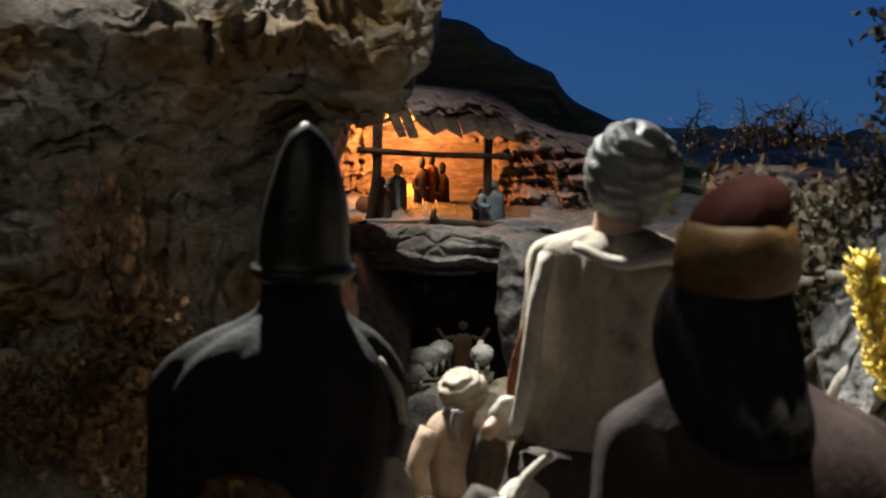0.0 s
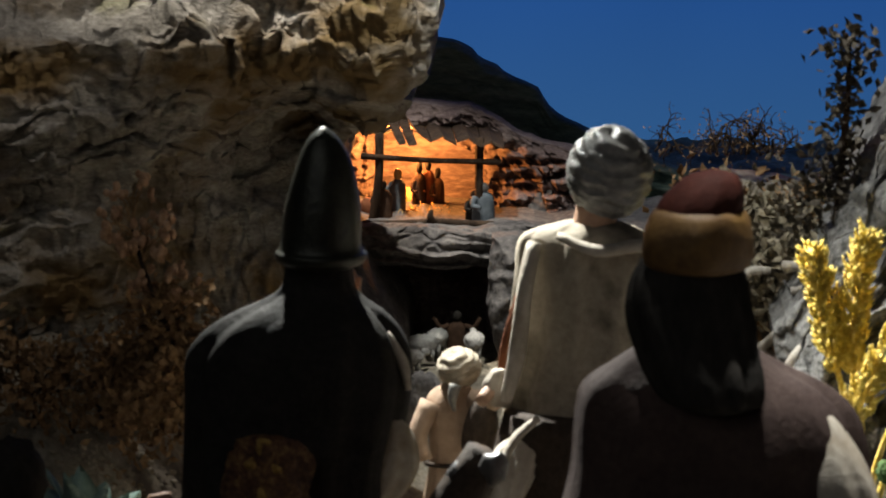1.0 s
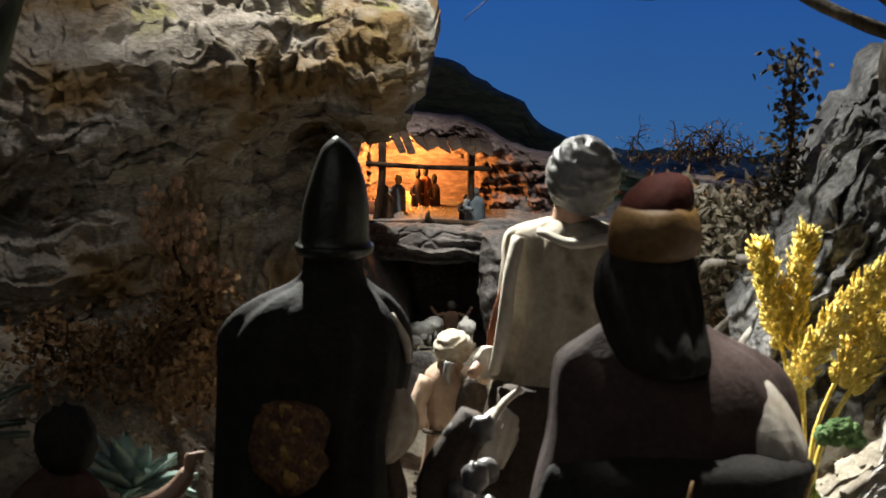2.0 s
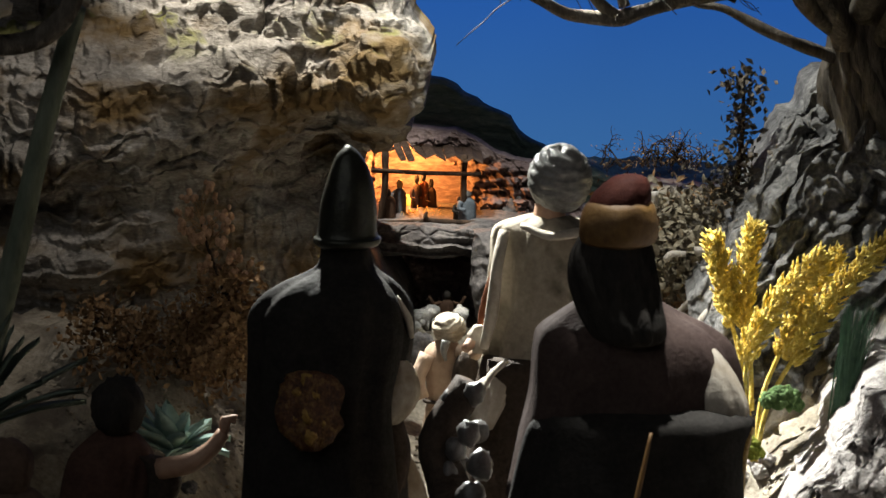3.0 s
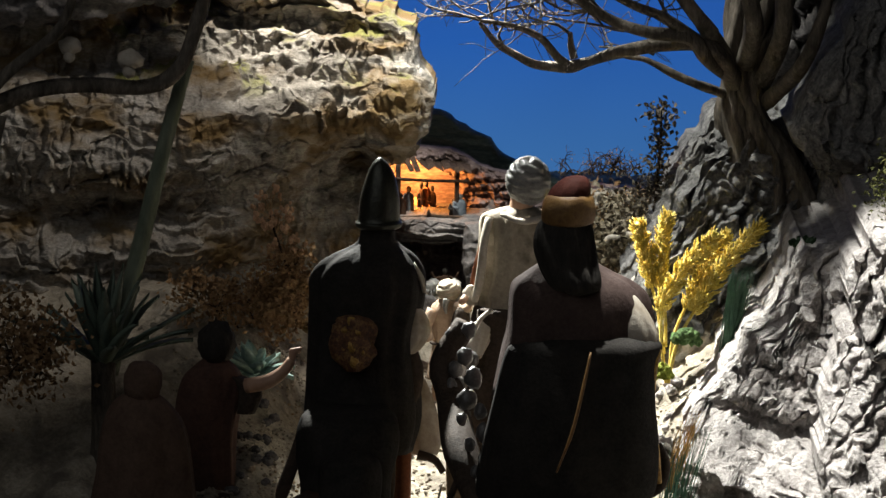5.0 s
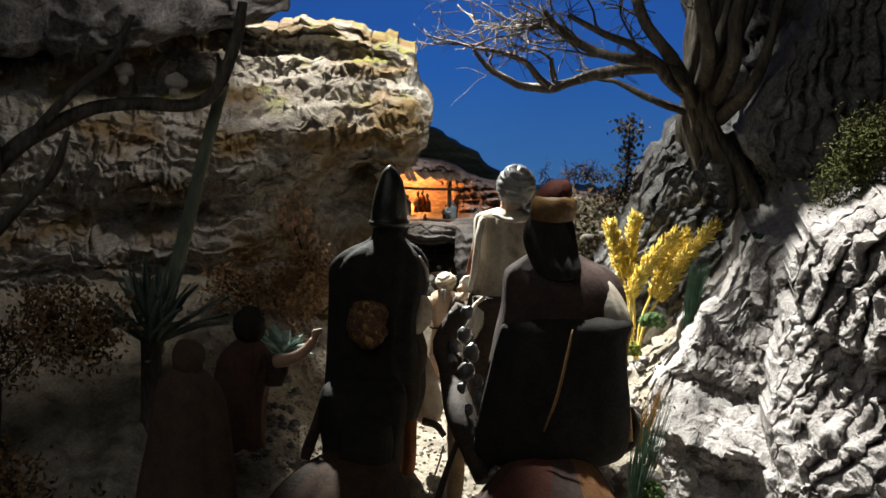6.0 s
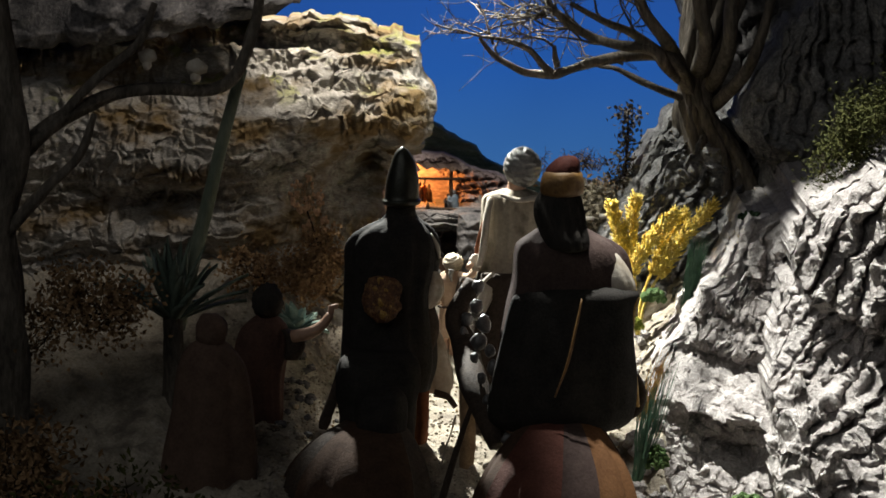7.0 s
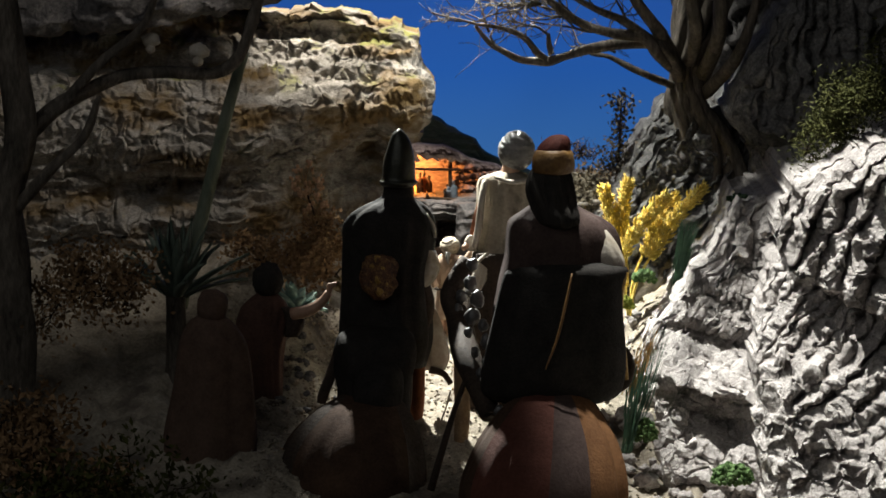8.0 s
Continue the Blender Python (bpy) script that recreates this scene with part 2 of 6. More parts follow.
def sky_material():
    m = bpy.data.materials.new("lit_blue_backcloth")
    m.use_nodes = True
    t = m.node_tree
    b = t.nodes["Principled BSDF"]
    where = t.nodes.new("ShaderNodeTexCoord")
    split = t.nodes.new("ShaderNodeSeparateXYZ")
    t.links.new(where.outputs["Object"], split.inputs["Vector"])
    level = t.nodes.new("ShaderNodeMapRange")
    level.inputs["From Min"].default_value, level.inputs["From Max"].default_value = -0.06, 0.22
    t.links.new(split.outputs["Z"], level.inputs["Value"])
    ramp = t.nodes.new("ShaderNodeValToRGB")
    ramp.color_ramp.elements[0].color = (0.03, 0.105, 0.26, 1)
    ramp.color_ramp.elements[1].color = (0.012, 0.045, 0.22, 1)
    e = ramp.color_ramp.elements.new(0.4)
    e.color = (0.013, 0.072, 0.28, 1)
    t.links.new(level.outputs["Result"], ramp.inputs["Fac"])
    cloud = t.nodes.new("ShaderNodeTexNoise")
    cloud.inputs["Scale"].default_value = 5
    t.links.new(where.outputs["Object"], cloud.inputs["Vector"])
    amount = t.nodes.new("ShaderNodeMapRange")
    amount.inputs["To Min"].default_value, amount.inputs["To Max"].default_value = 0.8, 1.15
    t.links.new(cloud.outputs["Fac"], amount.inputs["Value"])
    b.inputs["Base Color"].default_value = (0.01, 0.04, 0.1, 1)
    b.inputs["Roughness"].default_value = 1.0
    t.links.new(ramp.outputs["Color"], b.inputs["Emission Color"])
    t.links.new(amount.outputs["Result"], b.inputs["Emission Strength"])
    return m


SKY = sky_material()


# ---- mesh makers ----
class Pile:
    """Collects vertices, faces and material slots for one mesh."""

    def __init__(self):
        self.v, self.loops, self.sizes, self.m, self.mats, self.count = [], [], [], [], [], 0

    def add(self, verts, faces, mat):
        if mat not in self.mats:
            self.mats.append(mat)
        slot = self.mats.index(mat)
        verts = np.asarray(verts, float).reshape(-1, 3)
        self.v.append(verts)
        blocks = [faces] if isinstance(faces, np.ndarray) else []
        if not blocks:
            for size, same in itertools.groupby(faces, len):
                blocks.append(np.array(list(same), dtype=np.int64).reshape(-1, size))
        for block in blocks:
            self.loops.append(block.ravel() + self.count)
            self.sizes.append(np.full(len(block), block.shape[1]))
            self.m.append(np.full(len(block), slot))
        self.count += len(verts)
        return self

    def mesh(self, name, smooth=True):
        data = bpy.data.meshes.new(name)
        loops, sizes = np.concatenate(self.loops), np.concatenate(self.sizes)
        data.vertices.add(self.count)
        data.vertices.foreach_set("co", np.concatenate(self.v).ravel())
        data.loops.add(len(loops))
        data.loops.foreach_set("vertex_index", loops)
        data.polygons.add(len(sizes))
        data.polygons.foreach_set("loop_start", np.concatenate([[0], np.cumsum(sizes)[:-1]]))
        for mat in self.mats:
            data.materials.append(mat)
        data.polygons.foreach_set("material_index", np.concatenate(self.m))
        data.polygons.foreach_set("use_smooth", np.full(len(sizes), smooth))
        data.update(calc_edges=True)
        data.validate()
        return data


def thing(name, pile, label, category, group="", kind="", smooth=True):
    return tagged(new(name, pile.mesh(name, smooth)), label, category, group, kind)


def part(name, pile, parent, label="", smooth=True):
    ob = new(name, pile.mesh(name, smooth))
    ob.parent = parent
    if label:
        tagged(ob, label)
    return ob


def holder(name, place, label, category, group="", kind=""):
    ob = new(name)
    ob.empty_display_size = 0.01
    ob.location = place
    tagged(ob, label, category, group, kind)
    return ob


def under(ob, parent):
    """Puts ob under parent without moving it."""
    ob.parent = parent
    ob.matrix_parent_inverse = Matrix.Translation(-parent.location)
    return ob


def sheet_faces(nu, nv, wrap=False):
    i, j = np.meshgrid(np.arange(nu - 1), np.arange(nv if wrap else nv - 1), indexing="ij")
    k = (j + 1) % nv
    return [tuple(f) for f in np.stack([i * nv + j, (i + 1) * nv + j, (i + 1) * nv + k, i * nv + k], 2).reshape(-1, 4).tolist()]


def spline(points, sub):
    """Points along a smooth curve through the rows."""
    p = np.asarray(points, float)
    p = np.vstack([2 * p[0] - p[1], p, 2 * p[-1] - p[-2]])
    out = []
    for i in range(1, len(p) - 2):
        for s in range(sub):
            t = s / sub
            a, b, c, d = p[i - 1], p[i], p[i + 1], p[i + 2]
            out.append(0.5 * (2 * b + (c - a) * t + (2 * a - 5 * b + 4 * c - d) * t * t + (3 * b - a - 3 * c + d) * t ** 3))
    out.append(p[-2])
    return np.array(out)


def loft(pile, rings, mat, deep=0.7, sides=36, sub=4, fold=0.0, folds=7, seed=0, rough=0.0, stripes=None):
    """A body of stacked rings (x, y, z, half width), with cloth folds running down it."""
    r = spline(rings, sub)
    r[:, 3] = np.maximum(r[:, 3], 1e-5)
    a = np.linspace(0, 2 * math.pi, sides, endpoint=False)
    down = np.linspace(0, 1, len(r))[:, None]
    swing = vnoise(np.cos(a) * folds * 0.5 + 3, np.sin(a) * folds * 0.5 + 5, down * 1.6, seed) + 0.5 * vnoise(np.cos(a) * folds, np.sin(a) * folds, down * 3, seed + 4)
    k = 1 + fold * swing * np.sin(np.pi * np.clip(down, 0.02, 0.98)) ** 0.4
    if rough:
        k = k + rough * vnoise(np.cos(a) * 4, np.sin(a) * 4, down * 9, seed + 9)
    v = np.stack([r[:, None, 0] + r[:, None, 3] * np.cos(a) * k, r[:, None, 1] + r[:, None, 3] * deep * np.sin(a) * k, np.repeat(r[:, None, 2], sides, 1)], 2)
    n = len(r)
    faces = sheet_faces(n, sides, True)
    if stripes:
        for s, cloth in enumerate(stripes):
            pile.add(v, [f for f in faces if (f[0] % sides) * len(stripes) // sides == s], cloth)
        faces = []
    faces += [tuple(range(sides)), tuple((n - 1) * sides + i for i in reversed(range(sides)))]
    return pile.add(v, faces, mat)


@functools.lru_cache(maxsize=None)
def unit_ball(seed, rough, rows, sides, freq):
    u = np.linspace(0.02, math.pi - 0.02, rows)[:, None]
    a = np.linspace(0, 2 * math.pi, sides, endpoint=False)[None]
    n = np.stack([np.sin(u) * np.cos(a), np.sin(u) * np.sin(a), np.cos(u) + 0 * a], 2)
    k = 1 + rough * fbm(n[..., 0] * freq + seed * 3.1, n[..., 1] * freq, n[..., 2] * freq, 3, seed) if rough else np.ones(n.shape[:2])
    return n * k[..., None], sheet_faces(rows, sides, True) + [tuple(range(sides)), tuple((rows - 1) * sides + i for i in reversed(range(sides)))]


def ball(pile, centre, radii, mat, seed=0, rough=0.0, rows=14, sides=20, freq=3.0):
    n, faces = unit_ball(seed, rough, rows, sides, freq)
    return pile.add(np.asarray(centre) + n * np.asarray(radii), faces, mat)


def tube(pile, points, radii, mat, sides=8, sub=4, rough=0.0, seed=0, flat=1.0):
    """A limb or a stem through the points; radii runs along it."""
    p = spline(points, sub) if sub > 1 else np.asarray(points, float)
    rad = np.interp(np.linspace(0, 1, len(p)), np.linspace(0, 1, len(radii)), radii)
    ways = np.gradient(p, axis=0)
    ways /= np.linalg.norm(ways, axis=1)[:, None] + 1e-9
    side = np.cross(ways, (0.12, 0.97, 0.21))
    side /= np.linalg.norm(side, axis=1)[:, None] + 1e-9
    other = np.cross(ways, side)
    a = np.linspace(0, 2 * math.pi, sides, endpoint=False)
    k = np.ones((len(p), sides))
    if rough:
        k += rough * vnoise(np.cos(a)[None] * 2.2, np.sin(a)[None] * 2.2, np.linspace(0, len(p) / 5, len(p))[:, None], seed)
    v = p[:, None] + rad[:, None, None] * k[..., None] * (np.cos(a)[None, :, None] * side[:, None] + flat * np.sin(a)[None, :, None] * other[:, None])
    n = len(p)
    return pile.add(v, sheet_faces(n, sides, True) + [tuple(range(sides)), tuple((n - 1) * sides + i for i in reversed(range(sides)))], mat)


def leaves(pile, centres, size, mat, rng, slim=0.5, up=None):
    """Small bent leaves, one at each centre."""
    for c in centres:
        d = rng.normal(size=3)
        if up is not None:
            d = d * 0.6 + np.asarray(up)
        d /= np.linalg.norm(d)
        s = np.cross(d, rng.normal(size=3))
        s /= np.linalg.norm(s) + 1e-9
        n = np.cross(d, s)
        w = size * rng.uniform(0.6, 1.35)
        v = [c, c + d * w * 0.5 + s * w * slim * 0.5 + n * w * 0.12, c + d * w, c + d * w * 0.5 - s * w * slim * 0.5 + n * w * 0.12, c + d * w * 0.55 - n * w * 0.05]
        pile.add(v, [(0, 1, 4), (1, 2, 4), (2, 3, 4), (3, 0, 4)], mat)
    return pile


def rock_face(name, left, right, low, high, front, thick, relief, mat, across, up, label, category="rock", edge=0.03, parent=None, jag=0.004, seed=0, kind=""):
    """A solid rock: a worked face over x from left(z) to right(z) and z from low(x) to high(x), rounded at its rim, closed behind."""
    ease = [0.55 * q + 0.45 * (1 - np.cos(np.pi * q)) / 2 for q in (np.linspace(0, 1, across), np.linspace(0, 1, up))]
    u, v = np.meshgrid(*ease, indexing="ij")
    x0, x1 = left(np.array(0.0)) if callable(left) else left, right(np.array(0.0)) if callable(right) else right
    x = x0 + u * (x1 - x0)
    for _ in range(4):
        zl, zh = (low(x) if callable(low) else low), (high(x) if callable(high) else high)
        z = zl + v * (zh - zl)
        a, b = (left(z) if callable(left) else left), (right(z) if callable(right) else right)
        x = a + u * (b - a)
    wide, tall = np.abs(b - a) + 0 * x, np.abs(zh - zl) + 0 * x
    rim = np.minimum(np.minimum(u, 1 - u) * wide, np.minimum(v, 1 - v) * tall)
    back = 1 - np.clip(rim / edge, 0, 1)
    turn = edge * (1 - np.sqrt(np.clip(1 - back ** 2, 0, 1)))
    side = np.sign(u - 0.5)
    y = front(x, z) + turn - relief(x + 0.8 * side * turn, z + 0.35 * turn) * (0.45 + 0.55 * np.clip(rim / edge, 0, 1))
    jx = fbm(x * 90, y * 90, z * 90, 3, seed + 31) * jag
    jz = fbm(x * 90 + 50, y * 90, z * 90, 3, seed + 41) * jag
    face = np.stack([x + jx, y, z + jz], 2)
    rear = np.stack([x + jx, np.maximum(y + 0.002, front(x, z) + thick), z + jz], 2)
    pile = Pile()
    nu, nv = across, up
    pile.add(face, np.array(sheet_faces(nu, nv))[:, ::-1], mat)
    # a coarse back and the rim that joins it
    loop = [(i, 0) for i in range(nu)] + [(nu - 1, j) for j in range(1, nv)] + [(i, nv - 1) for i in range(nu - 2, -1, -1)] + [(0, j) for j in range(nv - 2, 0, -1)]
    n = len(loop)
    rim_v = np.array([face[i, j] for i, j in loop] + [rear[i, j] for i, j in loop])
    pile.add(rim_v, [(k, (k + 1) % n, n + (k + 1) % n, n + k) for k in range(n)], mat)
    pile.add(rim_v[n:], [tuple(range(n - 1, -1, -1))], mat)
    ob = thing(name, pile, label, category, kind=kind)
    return ob


def line(*pairs):
    """A smooth-enough function through (where, value) pairs."""
    pairs = sorted(pairs)
    xs, ys = [p[0] for p in pairs], [p[1] for p in pairs]
    return lambda q: np.interp(q, xs, ys)


# ---- room and backcloth ----
def slab(name, low, high, mat, label, category, kind="structure"):
    (x0, y0, z0), (x1, y1, z1) = low, high
    pile = Pile()
    pile.add([(x, y, z) for x in (x0, x1) for y in (y0, y1) for z in (z0, z1)], [(0, 1, 3, 2), (4, 6, 7, 5), (0, 4, 5, 1), (2, 3, 7, 6), (0, 2, 6, 4), (1, 5, 7, 3)], mat)
    return thing(name, pile, label, category, kind=kind, smooth=False)


slab("floor", (-1.5, -3.7, -1.3), (1.5, 1.3, -1.2), ROOM_FLOOR, "dark carpeted floor of the display room", "floor")
slab("ceiling", (-1.5, -3.7, 1.3), (1.5, 1.3, 1.4), ROOM_WALL, "dark painted ceiling of the display room", "ceiling")
slab("wall_north", (-1.6, 1.2, -1.2), (1.6, 1.3, 1.3), ROOM_WALL, "dark painted wall behind the backcloth", "wall")
slab("wall_south", (-1.6, -3.7, -1.2), (1.6, -3.6, 1.3), ROOM_WALL, "dark painted wall facing the display", "wall")
slab("wall_east", (1.5, -3.6, -1.2), (1.6, 1.2, 1.3), ROOM_WALL, "dark painted side wall", "wall")
slab("wall_west", (-1.6, -3.6, -1.2), (-1.5, 1.2, 1.3), ROOM_WALL, "dark painted side wall", "wall")
slab("display_plinth", (-0.75, -0.32, -1.2), (0.75, 1.0, -0.32), FASCIA, "dark stained board plinth under the landscape", "plinth", kind="")


def backcloth():
    a = np.linspace(-0.95, 0.95, 40)
    x, z = np.meshgrid(a, np.linspace(-0.35, 0.85, 4), indexing="ij")
    y = 0.93 - 0.16 * (np.abs(x) / 0.95) ** 3
    v = np.concatenate([np.stack([x, y, z], 2).reshape(-1, 3), np.stack([x, y + 0.01, z], 2).reshape(-1, 3)])
    n = 160
    faces = [(a_, d_, c_, b_) for a_, b_, c_, d_ in sheet_faces(40, 4)] + [tuple(i + n for i in f) for f in sheet_faces(40, 4)]
    return thing("backdrop", Pile().add(v, faces, SKY), "deep blue evening sky backcloth, paler near the horizon", "backdrop", kind="structure")


backcloth()


# ---- ground ----
def ground_z(x, y):
    x, y = np.asarray(x, float), np.asarray(y, float)
    z = np.interp(y, [-0.33, -0.12, 0.156, 0.22, 0.9], [-0.2, -0.162, -0.088, -0.07, -0.06])
    bank = step(-0.075, -0.125, x) * np.interp(y, [-0.3, -0.1, 0.07, 0.2, 0.3, 0.45], [0.0, 0.012, 0.03, 0.038, 0.03, 0.0])
    right = step(0.1, 0.16, x) * np.interp(y, [-0.3, -0.09, -0.03, 0.05, 0.2, 0.3, 0.45], [0.0, 0.0, 0.016, 0.055, 0.06, 0.03, 0.0])
    lumps = fbm(x * 14, y * 14, 0, 4, 5) * 0.006 + np.abs(fbm(x * 70, y * 70, 0, 3, 15)) * 0.0035
    rubble = (step(-0.07, -0.12, x) + step(0.09, 0.15, x)) * (0.004 * ridged(x * 26, y * 26, 0, 3, 25) + 0.0025 * ridged(x * 80, y * 80, 0, 3, 26))
    return z + bank + right + lumps + rubble * step(-0.3, -0.2, y) * step(0.35, 0.25, y)


def ground():
    nx, ny = 340, 300
    x, y = np.meshgrid(np.linspace(-0.75, 0.75, nx), np.linspace(-0.32, 0.95, ny), indexing="ij")
    x = np.sign(x) * np.abs(x / 0.75) ** 1.5 * 0.75
    top = np.stack([x, y, ground_z(x, y)], 2)
    pile = Pile().add(top, sheet_faces(nx, ny), SOIL)
    # the sheet's skirt down to the plinth
    loop = [(i, 0) for i in range(nx)] + [(nx - 1, j) for j in range(1, ny)] + [(i, ny - 1) for i in range(nx - 2, -1, -1)] + [(0, j) for j in range(ny - 2, 0, -1)]
    edge = np.array([top[i, j] for i, j in loop])
    low = edge.copy()
    low[:, 2] = -0.32
    n = len(loop)
    pile.add(np.concatenate([edge, low]), [(k, n + k, n + (k + 1) % n, (k + 1) % n) for k in range(n)], SOIL)
    thing("ground", pile, "sandy grey-brown soil path climbing towards the stable", "ground", kind="structure")


ground()


# ---- rock relief ----
def layered(x, z, thick, seed, tilt=0.0, warp=0.6):
    """Ledges: each bed juts out at its top and is cut back beneath."""
    q = (z + tilt * x) / thick + warp * fbm(x * 22, 0, z * 14, 3, seed)
    f = q - np.floor(q)
    jut = vnoise(np.floor(q) * 7.3, x * 18, 0, seed + 3) * 0.6 + 0.6
    return (f ** 1.5 - 0.5 * step(0.88, 1.0, f)) * jut


def fluted(x, z, pitch, seed, slant=0.0):
    """Upright ribs that wander and taper."""
    q = (x + slant * z) / pitch
    return ridged(q + 0.9 * fbm(x * 30, 0, z * 22, 2, seed), 0 * q, z / (pitch * 7), 2, seed + 5)


def lumpy(x, z, size, seed):
    a, b, who = cells(x / size + 0.35 * fbm(x * 60, 0, z * 60, 2, seed), z / size * 1.35, seed)
    return np.sqrt(np.clip(1 - a * a, 0.02, 1)) * (0.6 + 0.45 * who) - 0.3 * step(0.3, 0.0, b - a)


def knobbed(x, z, size, seed):
    """Rounded blocks parted by deep cracks."""
    a, b, who = cells(x / size + 0.3 * fbm(x * 70, 0, z * 70, 2, seed), z / size * 1.25 + 0.3 * fbm(x * 70, 9, z * 70, 2, seed), seed)
    return np.sqrt(np.clip(1 - a * a, 0.05, 1)) * (0.45 + 0.6 * who) - 0.55 * step(0.22, 0.0, b - a)


def pitted(x, z, size, seed):
    a, b, who = cells(x / size, z / size, seed)
    return -step(0.4, 0.1, a) * step(0.45, 0.6, who)


def drips(x, z, pitch, seed, run=6.0, lean=0.0):
    """Rounded upright runs parted by sharp grooves, each of its own length."""
    q = (x + lean * z) / pitch + 0.7 * fbm(x * 40, 0, z * 25, 2, seed)
    rib = np.abs(np.sin(np.pi * q)) ** 0.55
    return rib * (0.4 + 0.6 * vnoise(np.floor(q) * 3.1, z / (pitch * run), 0, seed + 1))


def columns(x, z, lean, pitch, seed, wander=0.45):
    """Thick rounded ribs that lean by so many degrees, knotted along their length."""
    c, s = math.cos(radians(lean)), math.sin(radians(lean))
    q = (x * c - z * s) / pitch + wander * fbm(x * 22, 0, z * 22, 2, seed)
    own = np.floor(q)
    along = (x * s + z * c) / (pitch * 2.4) + 4.1 * vnoise(own * 3.7, 0, 0, seed + 1)
    knot = np.abs(np.sin(np.pi * along + 1.1 * fbm(x * 45, 0, z * 45, 2, seed + 2))) ** 0.45
    return np.abs(np.sin(np.pi * q)) ** 0.6 * (0.68 + 0.32 * knot) * (0.78 + 0.35 * vnoise(own * 5.1, along * 0.5, 0, seed + 3))


def shells(x, z, size, seed):
    """Overlapping rounded scales, each tipped outwards at its lower edge."""
    wx, wz = 0.3 * fbm(x * 60, 0, z * 60, 2, seed), 0.3 * fbm(x * 60, 9, z * 60, 2, seed)
    total = 0
    for k in (0, 1):
        u, w = x / size + wx + 0.5 * k + 17 * k, z / (size * 0.8) + wz + 31 * k
        a, b, who = cells(u, w, seed + k)
        slope = w - np.floor(w)
        dome = np.sqrt(np.clip(1 - a * a, 0.04, 1)) * (0.5 + 0.6 * who) - 0.35 * slope * step(0.0, 0.25, b - a)
        total = np.maximum(total, dome) if k else dome
    return total


# ledges of the cliff's crown: height, setback, tilt
LEDGES = ((0.0915, 0.004, 0.06), (0.0985, 0.011, -0.05), (0.1105, 0.012, 0.02), (0.119, 0.006, 0.1), (0.1265, 0.013, -0.02), (0.134, 0.006, 0.05), (0.139, 0.013, -0.03), (0.1462, 0.012, -0.04))


def crown(x, z):
    """The setback of the stepped crown, and the fluting on each step's face."""
    back, face, prior = 0 * x, 0 * x, -1.0
    for k, (level, deep, tilt) in enumerate(LEDGES):
        edge = level + tilt * (x + 0.07) + 0.0045 * fbm(x * 24, k * 3.0, 0, 3, 201 + k) + 0.0011 * vnoise(x * 190, k, 0, 231 + k)
        own = deep * (0.75 + 0.7 * vnoise(x * 32, k * 5.0, 0, 221 + k))
        back = back + own * step(edge - 0.0006, edge + 0.0018, z)
        below = edge - z
        fluting = 0.006 * drips(x, z, 0.0046 + 0.0009 * (k % 3), 211 + k, 5) * step(0.0, 0.003, below) + 0.0022 * step(0.004, 0.0, below)
        face = np.where((below > 0) & (z > prior), fluting, face)
        prior = edge
    return back, face


def cliff_relief(x, z):
    top = step(0.084, 0.092, z + 0.01 * vnoise(x * 20, 0, 0, 7))
    back, face = crown(x, z)
    hung = step(-0.15, 0.2, fbm(x * 17, 0, z * 24, 2, 16) + 0.5 * bump_at(x, z, -0.09, 0.075, 0.03, 0.012))
    fine = step(-0.2, 0.3, vnoise(x * 26, 4, z * 26, 17))
    wall = hung * (0.0075 * drips(x, z, 0.0048, 63, 4, 0.12) + 0.003 * drips(x, z, 0.0026, 64, 6, -0.1))
    wall = wall + (1 - hung) * (0.008 * layered(x, z, 0.0085, 65, 0.1, 0.9) + 0.0035 * drips(x, z, 0.0036, 66, 3, 0.2) * fine)
    wall = wall + 0.004 * shells(x, z, 0.014, 69) * (1 - fine) + 0.007 * layered(x, z, 0.026, 68, -0.06, 0.7)
    r = top * face - back + (1 - top) * wall
    return r + 0.018 * fbm(x * 13, 0, z * 13, 2, 12) + 0.0016 * ridged(x * 110, 0, z * 70, 2, 14) + 0.0012 * ridged(x * 230, 0, z * 150, 2, 15) + 0.0009 * fbm(x * 300, 0, z * 300, 2, 13)


def cliff_front(x, z):
    y = 0.255 + 0.3 * np.clip(x + 0.06, -0.3, 0.0)
    y = y + 0.012 * (1 - step(0.02, 0.055, z)) + 0.015 * (1 - step(-0.03, 0.0, z))
    y = y + 0.075 * bump_at(x, z, -0.0585, 0.0359, 0.027, 0.023)
    y = y + 0.03 * bump_at(x, z, -0.2069, 0.0179, 0.05, 0.012)
    y = y - 0.016 * bump_at(x, z, -0.0961, 0.0795, 0.03, 0.03)
    return y - 0.015 * bump_at(x, z, -0.0227, 0.0878, 0.02, 0.03)


rock_face("cliff", -0.46,
          line((0.1548, -0.0267), (0.1396, -0.0228), (0.1184, -0.017), (0.0915, -0.0088), (0.0697, -0.0109), (0.0544, -0.0175), (0.0444, -0.0271), (0.0348, -0.0409), (0.0174, -0.0452), (-0.0219, -0.0406), (-0.0658, -0.034)),
          -0.1, line((-0.46, 0.2), (-0.2087, 0.1822), (-0.1525, 0.162), (-0.1374, 0.1523), (-0.0964, 0.1508), (-0.0576, 0.1463), (-0.034, 0.1404), (-0.0211, 0.131), (0.1, 0.12)),
          cliff_front, 0.085, cliff_relief, ROCK_MOSSY, 620, 480, "tall layered limestone cliff with mossy ledges and an undercut arch", "cliff", edge=0.014, seed=1)


